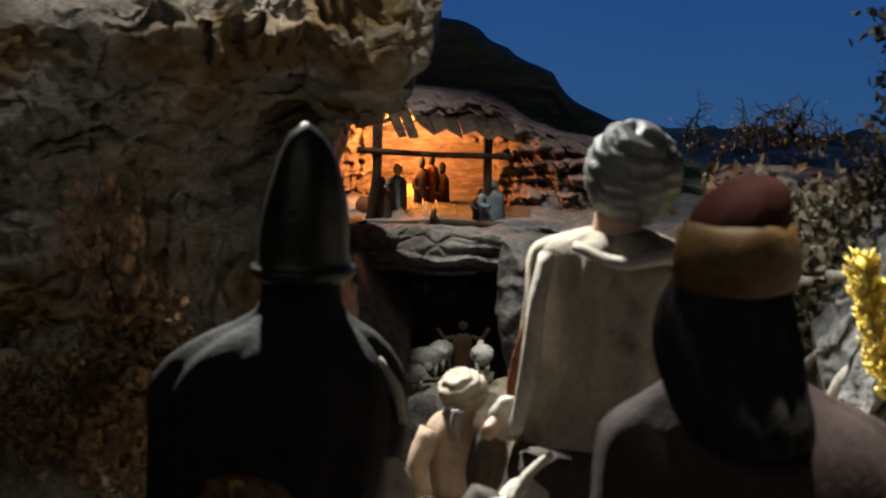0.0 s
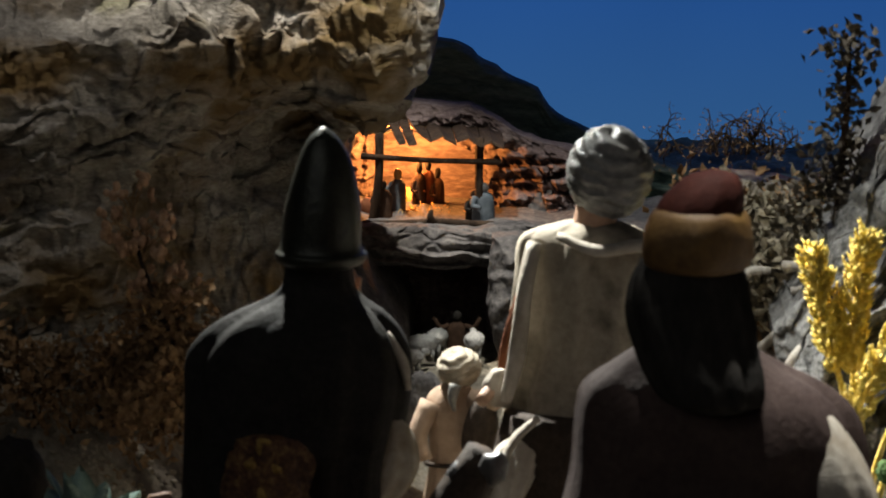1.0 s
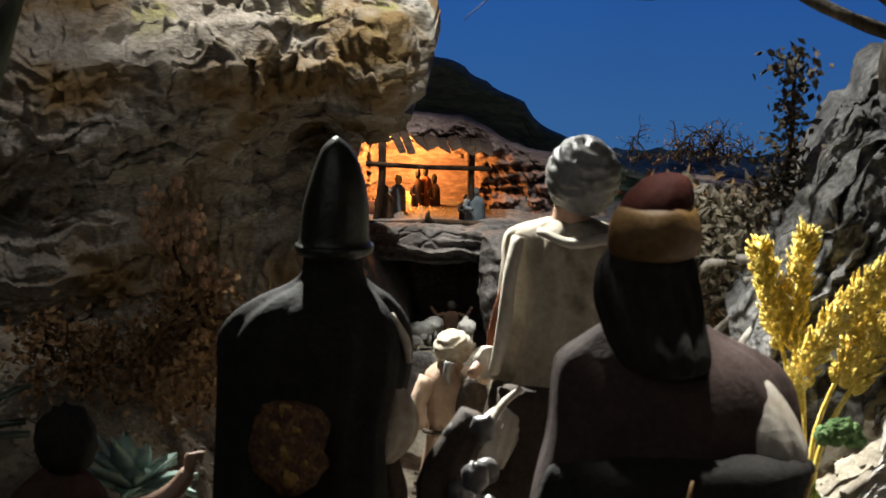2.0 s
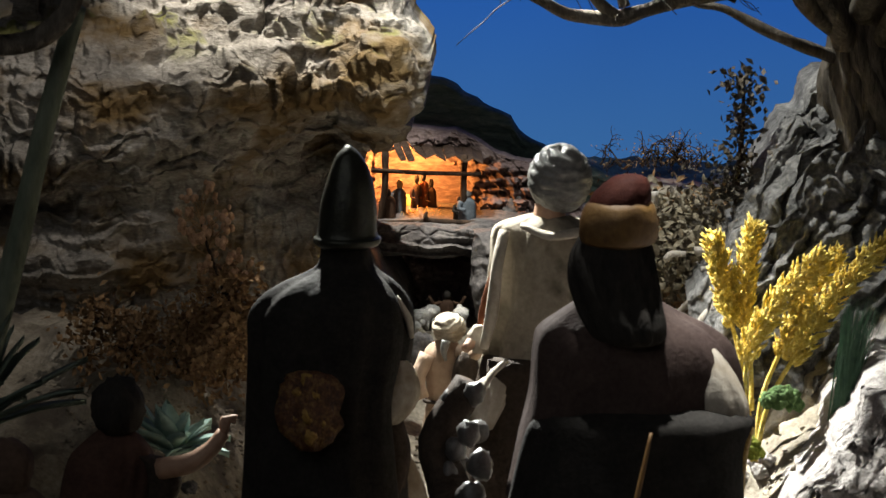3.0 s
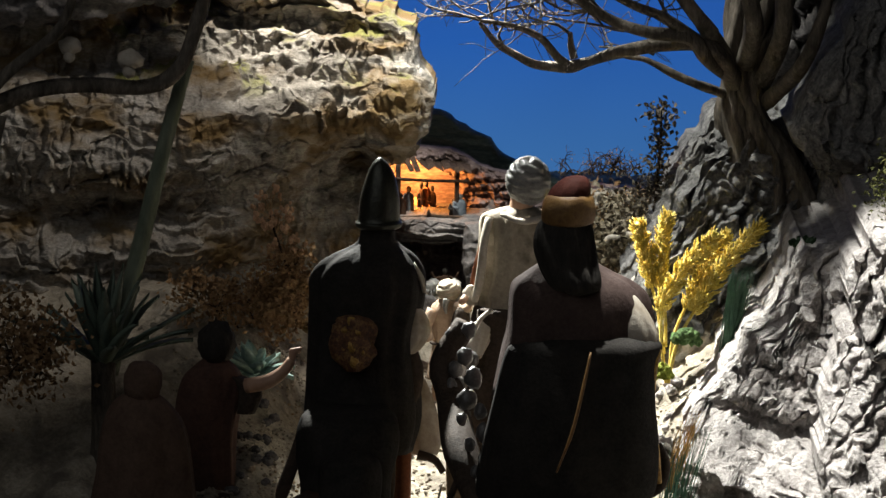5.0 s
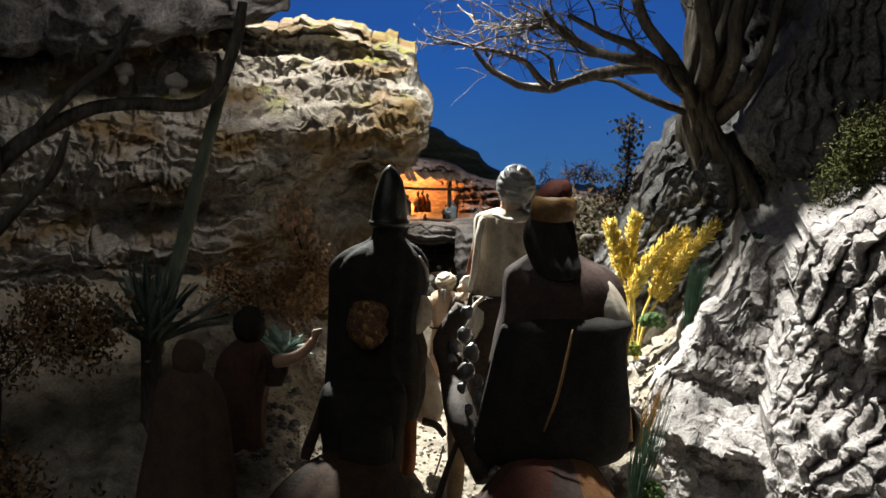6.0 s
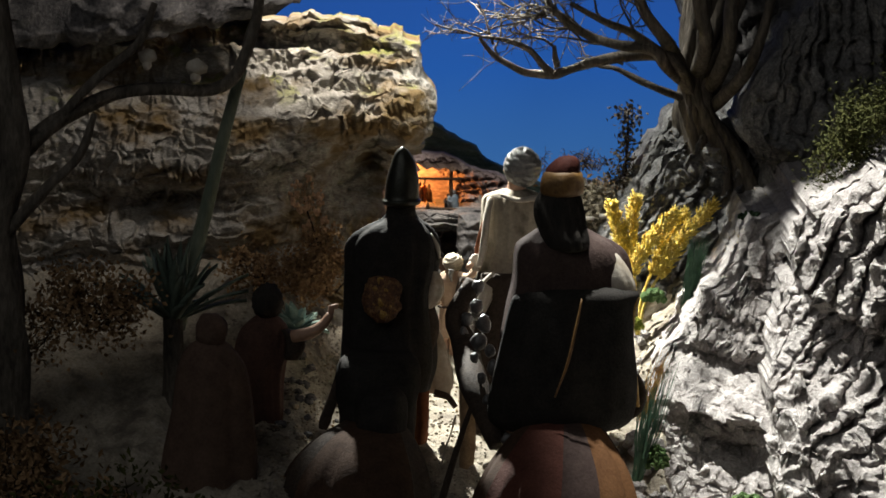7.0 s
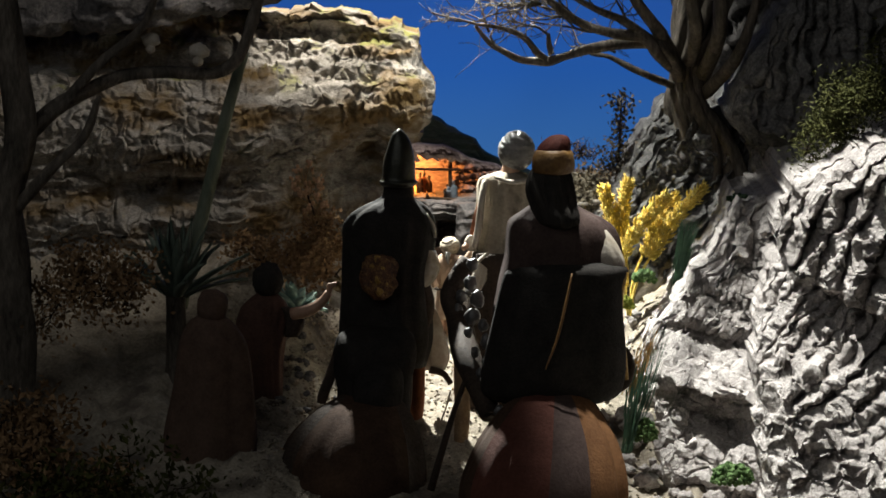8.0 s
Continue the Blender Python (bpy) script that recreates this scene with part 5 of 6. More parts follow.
def bare_tree():
    base = holder("bare_tree", (0.1814, 0.16, 0.0772), "bare grey-brown tree with twisted limbs on a rock mound", "tree")
    rng = np.random.default_rng(21)
    q = Pile()
    # several stems grown together
    for n, (dx, dy, r) in enumerate(((0, 0, 0.0085), (9, -0.009, 0.0065), (20, -0.006, 0.0085), (33, -0.011, 0.006), (46, -0.003, 0.009), (-12, 0.006, 0.0065), (60, -0.008, 0.0065), (-4, -0.011, 0.005))):
        k = dx * 0.00026
        x, y, z = (0.1813, 0.19, 0.0703)
        w = rng.normal(size=6) * 0.0022
        tube(q, [(x + k * 3.2 + w[0] - 0.003, y + dy, z - 0.05), (x + k * 2.1 + w[1], y + dy, z - 0.012), (x + k * 0.8 - 0.002 + w[2], y + dy, z + 0.016), (x + k * 0.7 - 0.004 + w[3], y + dy, z + 0.036), (x + k * 0.9 - 0.004 + w[4], y + dy, z + 0.054), (x + k * 1.5 + w[5], y + dy, z + 0.08), (x + k * 2.4 + 0.006, y + dy, z + 0.13)], [r * 1.2, r * 1.05, r, r * 0.9, r * 0.85, r * 0.75, r * 0.6], BARK, 14, 7, 0.5, n + 40)
    under(part("trunk", q, base), base)

    def limb(points, radii, name="limb"):
        q = Pile()
        tube(q, points, radii, BARK, 9, 6, 0.3, int(rng.integers(99)))
        under(part(name, q, base), base)

    limb([(0.1789, 0.19, 0.1019), (0.1678, 0.15, 0.1261), (0.1524, 0.14, 0.136), (0.131, 0.135, 0.1356), (0.1052, 0.125, 0.1315), (0.0883, 0.12, 0.1269), (0.075, 0.12, 0.1232), (0.0594, 0.12, 0.1244), (0.045, 0.12, 0.1305), (0.0339, 0.12, 0.1375), (0.0237, 0.12, 0.1498)], [0.0065, 0.006, 0.0052, 0.0046, 0.004, 0.0036, 0.0032, 0.0028, 0.0024, 0.002, 0.0012])
    limb([(0.0779, 0.12, 0.1236), (0.0696, 0.118, 0.1296), (0.0593, 0.116, 0.1413), (0.047, 0.115, 0.1474), (0.0339, 0.115, 0.1502), (0.0237, 0.115, 0.1509)], [0.0026, 0.0024, 0.002, 0.0018, 0.0016, 0.001])
    limb([(0.08, 0.12, 0.1286), (0.0775, 0.12, 0.1361), (0.0767, 0.12, 0.1443)], [0.0024, 0.002, 0.0015])
    limb([(0.1795, 0.19, 0.0965), (0.1665, 0.172, 0.1035), (0.1537, 0.155, 0.1097), (0.1407, 0.15, 0.1156), (0.1236, 0.15, 0.1244), (0.1108, 0.15, 0.127), (0.1001, 0.15, 0.1312)], [0.0036, 0.003, 0.0026, 0.0024, 0.002, 0.0016, 0.001])
    limb([(0.1764, 0.185, 0.1107), (0.1588, 0.14, 0.1268), (0.1476, 0.13, 0.1401), (0.1218, 0.12, 0.1442), (0.1008, 0.12, 0.1513), (0.0799, 0.11, 0.1663), (0.0717, 0.11, 0.1786)], [0.005, 0.0042, 0.004, 0.0036, 0.003, 0.0024, 0.002])
    limb([(0.1742, 0.185, 0.1191), (0.1586, 0.14, 0.1435), (0.1432, 0.13, 0.1649), (0.1348, 0.13, 0.1855)], [0.0055, 0.005, 0.0045, 0.004])
    limb([(0.1521, 0.135, 0.1389), (0.1323, 0.12, 0.1532), (0.113, 0.11, 0.1621), (0.0879, 0.1, 0.1759)], [0.0034, 0.003, 0.0026, 0.002])
    limb([(0.1827, 0.185, 0.1149), (0.1866, 0.14, 0.1434), (0.1815, 0.13, 0.1689), (0.1784, 0.13, 0.1895)], [0.006, 0.0055, 0.005, 0.0045])
    limb([(0.1933, 0.185, 0.1065), (0.2024, 0.14, 0.1393), (0.2035, 0.13, 0.1689), (0.2096, 0.13, 0.1895)], [0.0065, 0.006, 0.0055, 0.005])
    limb([(0.1955, 0.185, 0.0939), (0.2143, 0.13, 0.1234), (0.2257, 0.12, 0.153), (0.2337, 0.12, 0.1859)], [0.005, 0.0045, 0.004, 0.0035])
    q, tips = Pile(), []
    starts = [((0.0246, 0.12, 0.151), (-0.6, 0, 0.8)), ((0.0339, 0.118, 0.1451), (-0.3, 0, 1)), ((0.0388, 0.12, 0.1346), (-0.4, 0, 0.9)), ((0.0881, 0.11, 0.1643), (-1, 0, 0.3)), ((0.1008, 0.12, 0.1533), (-1, 0, 0.35)), ((0.1218, 0.12, 0.1442), (-0.9, 0, 0.5)), ((0.113, 0.11, 0.1621), (-0.8, 0, 0.8)), ((0.0767, 0.12, 0.1435), (-0.6, 0, 0.9)), ((0.1344, 0.12, 0.1511), (-0.6, 0, 1)), ((0.1432, 0.13, 0.1649), (-0.7, 0, 0.8)), ((0.0799, 0.11, 0.1671), (-1, 0, 0.4)), ((0.0716, 0.11, 0.1704), (-0.9, 0, 0.1)), ((0.1649, 0.14, 0.1435), (-0.2, 0, 1)), ((0.1816, 0.13, 0.1607), (-0.5, 0, 0.9)), ((0.1278, 0.15, 0.1281), (-0.7, 0, 0.6))]
    for a, d in starts:
        twig(q, a, d, 0.034, 0.0011, rng, 3, BARK, tips, 0.45)
    for a, d in (((0.0925, 0.12, 0.1575), (-1, 0, 0.25)), ((0.0716, 0.11, 0.1663), (-1, 0, 0.2)), ((0.1092, 0.12, 0.145), (-1, 0.2, 0.1))):
        for _ in range(4):
            twig(q, a, np.array(d) + rng.normal(size=3) * 0.2, 0.05, 0.0009, rng, 2, BARK, tips, 0.3)
    under(part("twig_spray", q, base), base)


bare_tree()


def bush(name, label, base, stems, mat_stem, mat_leaf, leaf, count, seed, spread=0.006, slim=0.55, depth=2, length=0.03, radius=0.0009):
    """Stems as (start, way) rows that fork; leaves clump round the twig ends."""
    ob = holder(name, base, label, "bush")
    rng = np.random.default_rng(seed)
    q, tips = Pile(), []
    for a, d in stems:
        twig(q, a, d, length, radius, rng, depth, mat_stem, tips)
    under(part("stem", q, ob), ob)
    q = Pile()
    tips = np.array(tips)
    c = tips[rng.integers(len(tips), size=count)] + rng.normal(size=(count, 3)) * spread
    leaves(q, c, leaf, mat_leaf, rng, slim)
    under(part("foliage", q, ob), ob)
    return ob


def seed_shrub():
    ob = holder("seed_shrub", (-0.0935, 0.156, -0.0292), "dry brown shrub topped with pinkish seed heads", "bush")
    rng = np.random.default_rng(5)
    q, tips, tops = Pile(), [], []
    for px, pz, wx in ((-0.0932, -0.0292, -0.3), (-0.0993, -0.0263, -0.5), (-0.087, -0.0297, 0.1), (-0.1097, -0.0307, -0.6), (-0.1222, -0.0329, -0.5), (-0.093, -0.0155, 0.0), (-0.1347, -0.0373, -0.3), (-0.0808, -0.0319, 0.3)):
        twig(q, (px, 0.155, pz - 0.008), (wx, 0, 1), 0.02, 0.0008, rng, 3, WOOD_DARK, tips, 0.4)
    tube(q, [(-0.0913, 0.15, -0.0198), (-0.0927, 0.15, -0.0005), (-0.0983, 0.15, 0.0145), (-0.1027, 0.15, 0.0296)], [0.0012, 0.001, 0.0008, 0.0005], WOOD_DARK, 6, 4)
    for a, d in (((-0.1011, 0.15, 0.0254), (-0.4, 0, 1)), ((-0.0994, 0.15, 0.018), (0.5, 0, 0.8)), ((-0.0976, 0.15, 0.0123), (-0.7, 0, 0.7)), ((-0.1027, 0.15, 0.0283), (0.1, 0, 1)), ((-0.0935, 0.15, 0.0016), (0.5, 0, 0.9)), ((-0.0935, 0.15, 0.0037), (-0.3, 0, 1))):
        for _ in range(3):
            twig(q, a, np.array(d) + rng.normal(size=3) * 0.25, 0.011, 0.0004, rng, 1, DRY_LEAF, tops, 0.35)
    under(part("stem", q, ob), ob)
    q = Pile()
    tips = np.array(tips)
    leaves(q, tips[rng.integers(len(tips), size=4200)] + rng.normal(size=(4200, 3)) * (0.006, 0.005, 0.005), 0.004, DRY_LEAF, rng, 0.6)
    under(part("foliage", q, ob), ob)
    q = Pile()
    for t in tops:
        for _ in range(3):
            r = rng.uniform(0.0008, 0.0016)
            ball(q, t + rng.normal(size=3) * 0.0014, (r, r, r * 1.3), DRY_PINK, int(rng.integers(50)), 0.25, 5, 6)
    under(part("seed_head", q, ob, "pinkish dry seed heads"), ob)


seed_shrub()


def thicket():
    rows = []
    rng = np.random.default_rng(9)
    spots = [(0.095, 0.0133), (0.1061, 0.0165), (0.1187, 0.0134), (0.1291, 0.0125), (0.1115, -0.0016), (0.124, -0.0069), (0.1012, -0.0138), (0.1342, 0.0116), (0.0926, -0.0051), (0.1176, -0.0242)]
    for i, (x, z) in enumerate(spots):
        y = 0.262 - 0.016 * (i % 3)
        stems = [((x + rng.normal() * 0.006, y, z - 0.012), (rng.normal() * 0.5, rng.normal() * 0.3, 1)) for _ in range(4)]
        bush("dry_bush", "dry leafless thicket bush with curled grey-brown leaves", (x, y, z - 0.012), stems, BARK, GREY_LEAF if i % 3 else DRY_LEAF, 0.0046, 430, 40 + i, 0.005, 0.6, 2, 0.016, 0.0008)
    # bare far hedge on the skyline
    ob = holder("far_hedge", (0.0875, 0.33, 0.0323), "bare dark hedge twigs along the skyline", "bush")
    q, tips = Pile(), []
    a, b = np.array((0.0689, 0.33, 0.0298)), np.array((0.1212, 0.33, 0.0305))
    for k in range(26):
        twig(q, a + (b - a) * rng.random() + (0, rng.normal() * 0.004, 0), (rng.normal() * 0.35, 0, 1), 0.0105, 0.0005, rng, 2, WOOD_DARK, tips, 0.5)
    under(part("stem", q, ob), ob)
    q = Pile()
    tips = np.array(tips)
    leaves(q, tips[rng.integers(len(tips), size=420)] - np.array((0, 0, 0.002)) + rng.normal(size=(420, 3)) * 0.0016, 0.0014, DRY_LEAF, rng)
    under(part("foliage", q, ob), ob)
    for a, b, r in (((0.1145, 0.16, -0.0198), (0.123, 0.158, -0.0067), 0.0036), ((0.1166, 0.15, -0.0315), (0.1284, 0.148, -0.0214), 0.003), ((0.1049, 0.19, -0.0167), (0.1111, 0.188, -0.0096), 0.0018), ((0.1139, 0.2, 0.0106), (0.1255, 0.198, 0.0129), 0.0022), ((0.1002, 0.2, 0.0069), (0.1095, 0.2, 0.0095), 0.0016), ((0.0957, 0.23, 0.0326), (0.095, 0.23, 0.0247), 0.0022), ((0.1159, 0.19, 0.0042), (0.1243, 0.19, 0.0078), 0.0016)):
        p = Pile()
        m = (np.array(a) + b) / 2 + rng.normal(size=3) * 0.001
        tube(p, [a, tuple(m), b], [r, r * 0.9, r * 0.8], STICK, 9, 4, 0.25, int(rng.integers(99)))
        thing("stick", p, "pale weathered stick leaning on the earth bank", "stick", "pale sticks")
    # the bank of earth that carries them
    pile = Pile()
    nx, nz = 70, 30
    u, v = np.meshgrid(np.linspace(0.0829, 0.1588, nx), np.linspace(0, 1, nz), indexing="ij")
    top = 0.0186 + 0.006 * fbm(u * 40, 0, 0, 3, 66)
    z = -0.08 + v * (top + 0.08)
    y = 0.235 + 0.07 * v ** 1.4 + 0.006 * fbm(u * 60, z * 60, 0, 3, 67)
    front = np.stack([u, y, z], 2)
    n = nx * nz
    faces = sheet_faces(nx, nz)
    pile.add(np.concatenate([front.reshape(-1, 3), (front + (0, 0.05, 0)).reshape(-1, 3)]), faces + [tuple(i + n for i in reversed(f)) for f in faces] + [(i * nz + nz - 1, (i + 1) * nz + nz - 1, n + (i + 1) * nz + nz - 1, n + i * nz + nz - 1) for i in range(nx - 1)] + [(i, i + 1, n + i + 1, n + i) for i in range(nz - 1)], SOIL)
    thing("earth_bank", pile, "steep bank of brown earth under the thicket", "bank")


thicket()


def flower_stalk():
    ob = holder("flower_stalk", (0.1314, 0.19, 0.0256), "tall withered flower stalk with curled brown leaves", "plant")
    rng = np.random.default_rng(17)
    q = Pile()
    tube(q, [(0.1305, 0.19, 0.0192), (0.1314, 0.19, 0.0426), (0.1332, 0.19, 0.0658), (0.1335, 0.19, 0.0847), (0.1321, 0.19, 0.0922)], [0.0016, 0.0013, 0.0011, 0.0009, 0.0006], WOOD_DARK, 7, 5, 0.2)
    under(part("stem", q, ob), ob)
    q = Pile()
    a, b = np.array((0.1314, 0.19, 0.0341)), np.array((0.1331, 0.19, 0.0847))
    c = [a + (b - a) * rng.random() + rng.normal(size=3) * (0.0036, 0.003, 0.003) for _ in range(300)]
    leaves(q, c, 0.0042, BARK, rng, 0.6)
    leaves(q, np.array((0.1335, 0.19, 0.088)) + rng.normal(size=(150, 3)) * (0.0055, 0.003, 0.003), 0.0038, BARK, rng, 0.6)
    leaves(q, np.array((0.1254, 0.19, 0.0383)) + rng.normal(size=(260, 3)) * (0.008, 0.004, 0.009), 0.0036, BARK, rng, 0.6)
    under(part("foliage", q, ob), ob)


flower_stalk()


def plume(points, wide, seed, label):
    ob = holder("grass_plume", points[0], label, "plant", "yellow plumes")
    rng = np.random.default_rng(seed)
    axis = spline(points, 20)
    q = Pile()
    tube(q, axis[::5], [0.0012, 0.0006], YELLOW, 6, 1)
    under(part("stem", q, ob), ob)
    q = Pile()
    n = len(axis)
    first = int(n * 0.42)
    for k in range(300):
        t = (k + rng.random()) / 300
        i = first + int(t * (n - first - 2))
        d = axis[i + 1] - axis[i]
        d /= np.linalg.norm(d)
        out = np.cross(d, rng.normal(size=3))
        out /= np.linalg.norm(out)
        g = np.cross(d, out)
        w = wide * (0.2 + 0.8 * math.sin(math.pi * (0.16 + t * 0.76)) ** 0.8)
        s = axis[i] + out * w * rng.uniform(0.1, 0.55)
        way = out * rng.uniform(0.5, 0.85) + d * rng.uniform(0.6, 1.0)
        way /= np.linalg.norm(way)
        side = np.cross(way, g)
        long, fat = rng.uniform(0.0034, 0.006), rng.uniform(0.0007, 0.0011)
        for b in range(4):
            # four scales up each spikelet
            c = s + way * long * (0.12 + 0.22 * b)
            e = c + way * long * 0.42 + (side * math.cos(b * 2.4) + g * math.sin(b * 2.4)) * fat * 0.9
            f = fat * (1.05 - 0.14 * b)
            q.add([c - way * long * 0.1, c + g * f, c + side * f, c - g * f, c - side * f, e], [(0, 2, 1), (0, 3, 2), (0, 4, 3), (0, 1, 4), (5, 1, 2), (5, 2, 3), (5, 3, 4), (5, 4, 1)], YELLOW)
    under(part("flower_head", q, ob, "pointed bright yellow spikelets"), ob)


plume([(0.1338, 0.09, -0.0428), (0.13, 0.1, -0.0187), (0.1253, 0.105, -0.0001), (0.1214, 0.11, 0.0186), (0.1181, 0.11, 0.032)], 0.0058, 1, "upright yellow-dyed grass plume")
plume([(0.1346, 0.09, -0.0386), (0.1341, 0.1, -0.0187), (0.1311, 0.105, -0), (0.133, 0.11, 0.0229), (0.1363, 0.11, 0.0379)], 0.0062, 2, "upright yellow-dyed grass plume")
plume([(0.1351, 0.08, -0.0584), (0.1318, 0.085, -0.0338), (0.1334, 0.085, -0.0107), (0.1464, 0.085, 0.0103), (0.1642, 0.085, 0.0306)], 0.0088, 3, "thick leaning yellow-dyed grass plume")
plume([(0.1359, 0.08, -0.0584), (0.1417, 0.085, -0.0338), (0.155, 0.09, -0.0112), (0.1712, 0.09, 0.0139), (0.1923, 0.09, 0.0361)], 0.0074, 4, "long leaning yellow-dyed grass plume")
plume([(0.1374, 0.095, -0.0604), (0.1392, 0.1, -0.0356), (0.1496, 0.105, -0.0108), (0.1598, 0.105, 0.0103), (0.1719, 0.105, 0.027)], 0.0056, 5, "short yellow-dyed grass plume behind the others")


def blades(name, base, tips, mat, wide, label, seed, count, spread, category="grass"):
    """A tuft of thin blades that fan from base to the tips' stretch."""
    rng = np.random.default_rng(seed)
    p = Pile()
    a, b = (np.array(t) for t in tips)
    for _ in range(count):
        s = np.array(base) + rng.normal(size=3) * (spread, spread, 0)
        e = a + (b - a) * rng.random() + rng.normal(size=3) * (spread, spread, spread * 2)
        mid = (s + e) / 2 + rng.normal(size=3) * spread * 0.7
        g = np.array((1, rng.normal() * 0.5, 0)) * wide * rng.uniform(0.6, 1.2)
        p.add([s - g, s + g, mid + g * 0.8, mid - g * 0.8, e, mid + (0, -wide * 0.6, 0), s + (0, -wide * 0.6, 0)], [(0, 6, 5, 3), (6, 1, 2, 5), (3, 5, 4), (5, 2, 4)], mat)
    return thing(name, p, label, category)


blades("grass_tuft", (0.1692, 0.06, -0.0359), ((0.1696, 0.06, 0.0142), (0.1851, 0.06, 0.0125)), GREEN_BLADE, 0.00035, "fine blue-green grass tuft on the pale rock", 1, 150, 0.0016)
blades("grass_tuft", (0.1275, -0.09, -0.1306), ((0.1264, -0.09, -0.068), (0.1551, -0.08, -0.0497)), GREEN_BLADE, 0.00045, "thin green grass tuft by the path's edge", 2, 60, 0.0024)
blades("grass_tuft", (0.1341, -0.03, -0.1003), ((0.1377, -0.03, -0.06), (0.1553, -0.03, -0.0478)), STRAW, 0.0004, "thin straw-coloured grass tuft by the path's edge", 3, 26, 0.003)


def rosette(name, base, count, length, wide, mat, label, seed, rise, category="plant"):
    ob = holder(name, base, label, category)
    rng = np.random.default_rng(seed)
    for k in range(count):
        a = 2.4 * k + rng.normal() * 0.2
        lift = rise * (0.35 + 0.65 * k / count)
        n = 9
        t = np.linspace(0, 1, n)
        reach = length * rng.uniform(0.8, 1.1)
        r = reach * t * math.cos(lift)
        h = reach * (t * math.sin(lift) - (0.2 + 0.25 * rng.random()) * t ** 2 * math.cos(lift))
        w = wide * np.array([0.55, 0.8, 0.95, 1.0, 0.98, 0.85, 0.62, 0.34, 0.02])
        side = np.array((-math.sin(a), math.cos(a), 0))
        mid = np.array(base) + np.stack([r * math.cos(a), r * math.sin(a), h], 1)
        v = np.stack([mid - side * w[:, None] + (0, 0, 0.25 * wide), mid, mid + side * w[:, None] + (0, 0, 0.25 * wide), mid - (0, 0, 0.3 * wide)], 1)
        q = Pile().add(v, sheet_faces(n, 4, True), mat)
        under(part("leaf", q, ob), ob)
    return ob


rosette("agave", (-0.1069, 0.055, -0.0523), 21, 0.028, 0.005, AGAVE, "small pale blue-green agave rosette on the bank", 4, 1.25)
yucca = rosette("yucca", (-0.1901, 0.02, -0.0404), 38, 0.066, 0.0046, YUCCA, "large dark spiky yucca with long narrow leaves", 6, 1.5)
under(part("trunk", tube(Pile(), [(-0.1901, 0.02, -0.11), (-0.1908, 0.02, -0.075), (-0.1901, 0.02, -0.036)], [0.009, 0.0075, 0.007], BARK, 14, 6, 0.35, 5), yucca, "short rough brown trunk"), yucca)


def yucca_stalk():
    ob = holder("tall_stalk", (-0.1883, 0.03, -0.0437), "tall grey-green flower stalk leaning over the corner", "plant")
    q = Pile()
    tube(q, [(-0.1883, 0.03, -0.0458), (-0.1811, 0.03, -0.0151), (-0.1674, 0.03, 0.038), (-0.1559, 0.03, 0.0865), (-0.1469, 0.03, 0.1187), (-0.142, 0.03, 0.1368)], [0.0052, 0.0052, 0.005, 0.0046, 0.0042, 0.004], STEM, 12, 6, 0.12)
    under(part("stem", q, ob), ob)


yucca_stalk()


def shade_tree():
    """The dark tree that frames the shaded side."""
    ob = holder("gnarled_tree", (-0.2993, -0.03, ground_z(-0.3, -0.03) + 0.0), "dark gnarled tree with sagging bare branches", "tree")
    rng = np.random.default_rng(33)
    q = Pile()
    tube(q, [(-0.3041, -0.03, -0.1242), (-0.2991, -0.03, -0.0437), (-0.3041, -0.03, 0.0281), (-0.2935, -0.03, 0.0838), (-0.3008, -0.03, 0.1391), (-0.3079, -0.03, 0.202)], [0.016, 0.013, 0.011, 0.01, 0.009, 0.008], BARK, 14, 6, 0.35, 3)
    under(part("trunk", q, ob), ob)
    for pts, rad in (([(-0.2956, -0.03, 0.0798), (-0.2666, -0.02, 0.1047), (-0.2316, -0.01, 0.1218), (-0.1964, 0, 0.1258), (-0.1651, 0.01, 0.1235), (-0.1472, 0.01, 0.1314), (-0.1371, 0.01, 0.1521), (-0.131, 0.01, 0.1721), (-0.1282, 0.01, 0.1919)], [0.006, 0.0055, 0.005, 0.0046, 0.0046, 0.0045, 0.0042, 0.004, 0.0036]),
                     ([(-0.2666, -0.02, 0.1047), (-0.2386, -0.02, 0.1344), (-0.2107, -0.02, 0.1582), (-0.1987, -0.02, 0.1858)], [0.004, 0.0036, 0.003, 0.0025]),
                     ([(-0.3021, -0.03, 0.0281), (-0.2731, -0.04, 0.061), (-0.2493, -0.04, 0.0847), (-0.2392, -0.04, 0.1123)], [0.005, 0.004, 0.003, 0.002])):
        q = Pile()
        tube(q, pts, rad, BARK, 9, 6, 0.3, int(rng.integers(99)))
        under(part("limb", q, ob), ob)
    for n, (x, y, z, r) in enumerate(((-0.1717, 0, 0.1401, 0.0075), (-0.2044, -0.01, 0.1488, 0.0067))):
        q = Pile()
        ball(q, (x, y, z), (r, r * 0.7, r * 0.75), CREAM, n, 0.18, 14, 20, 2)
        ball(q, (x - 0.1 * r, y - 0.2 * r, z - 0.9 * r), (r * 0.5, r * 0.5, r * 0.5), CREAM, n + 3, 0.15, 10, 14, 2)
        under(part("fungus", q, ob, "pale rounded bracket fungus"), ob)


shade_tree()


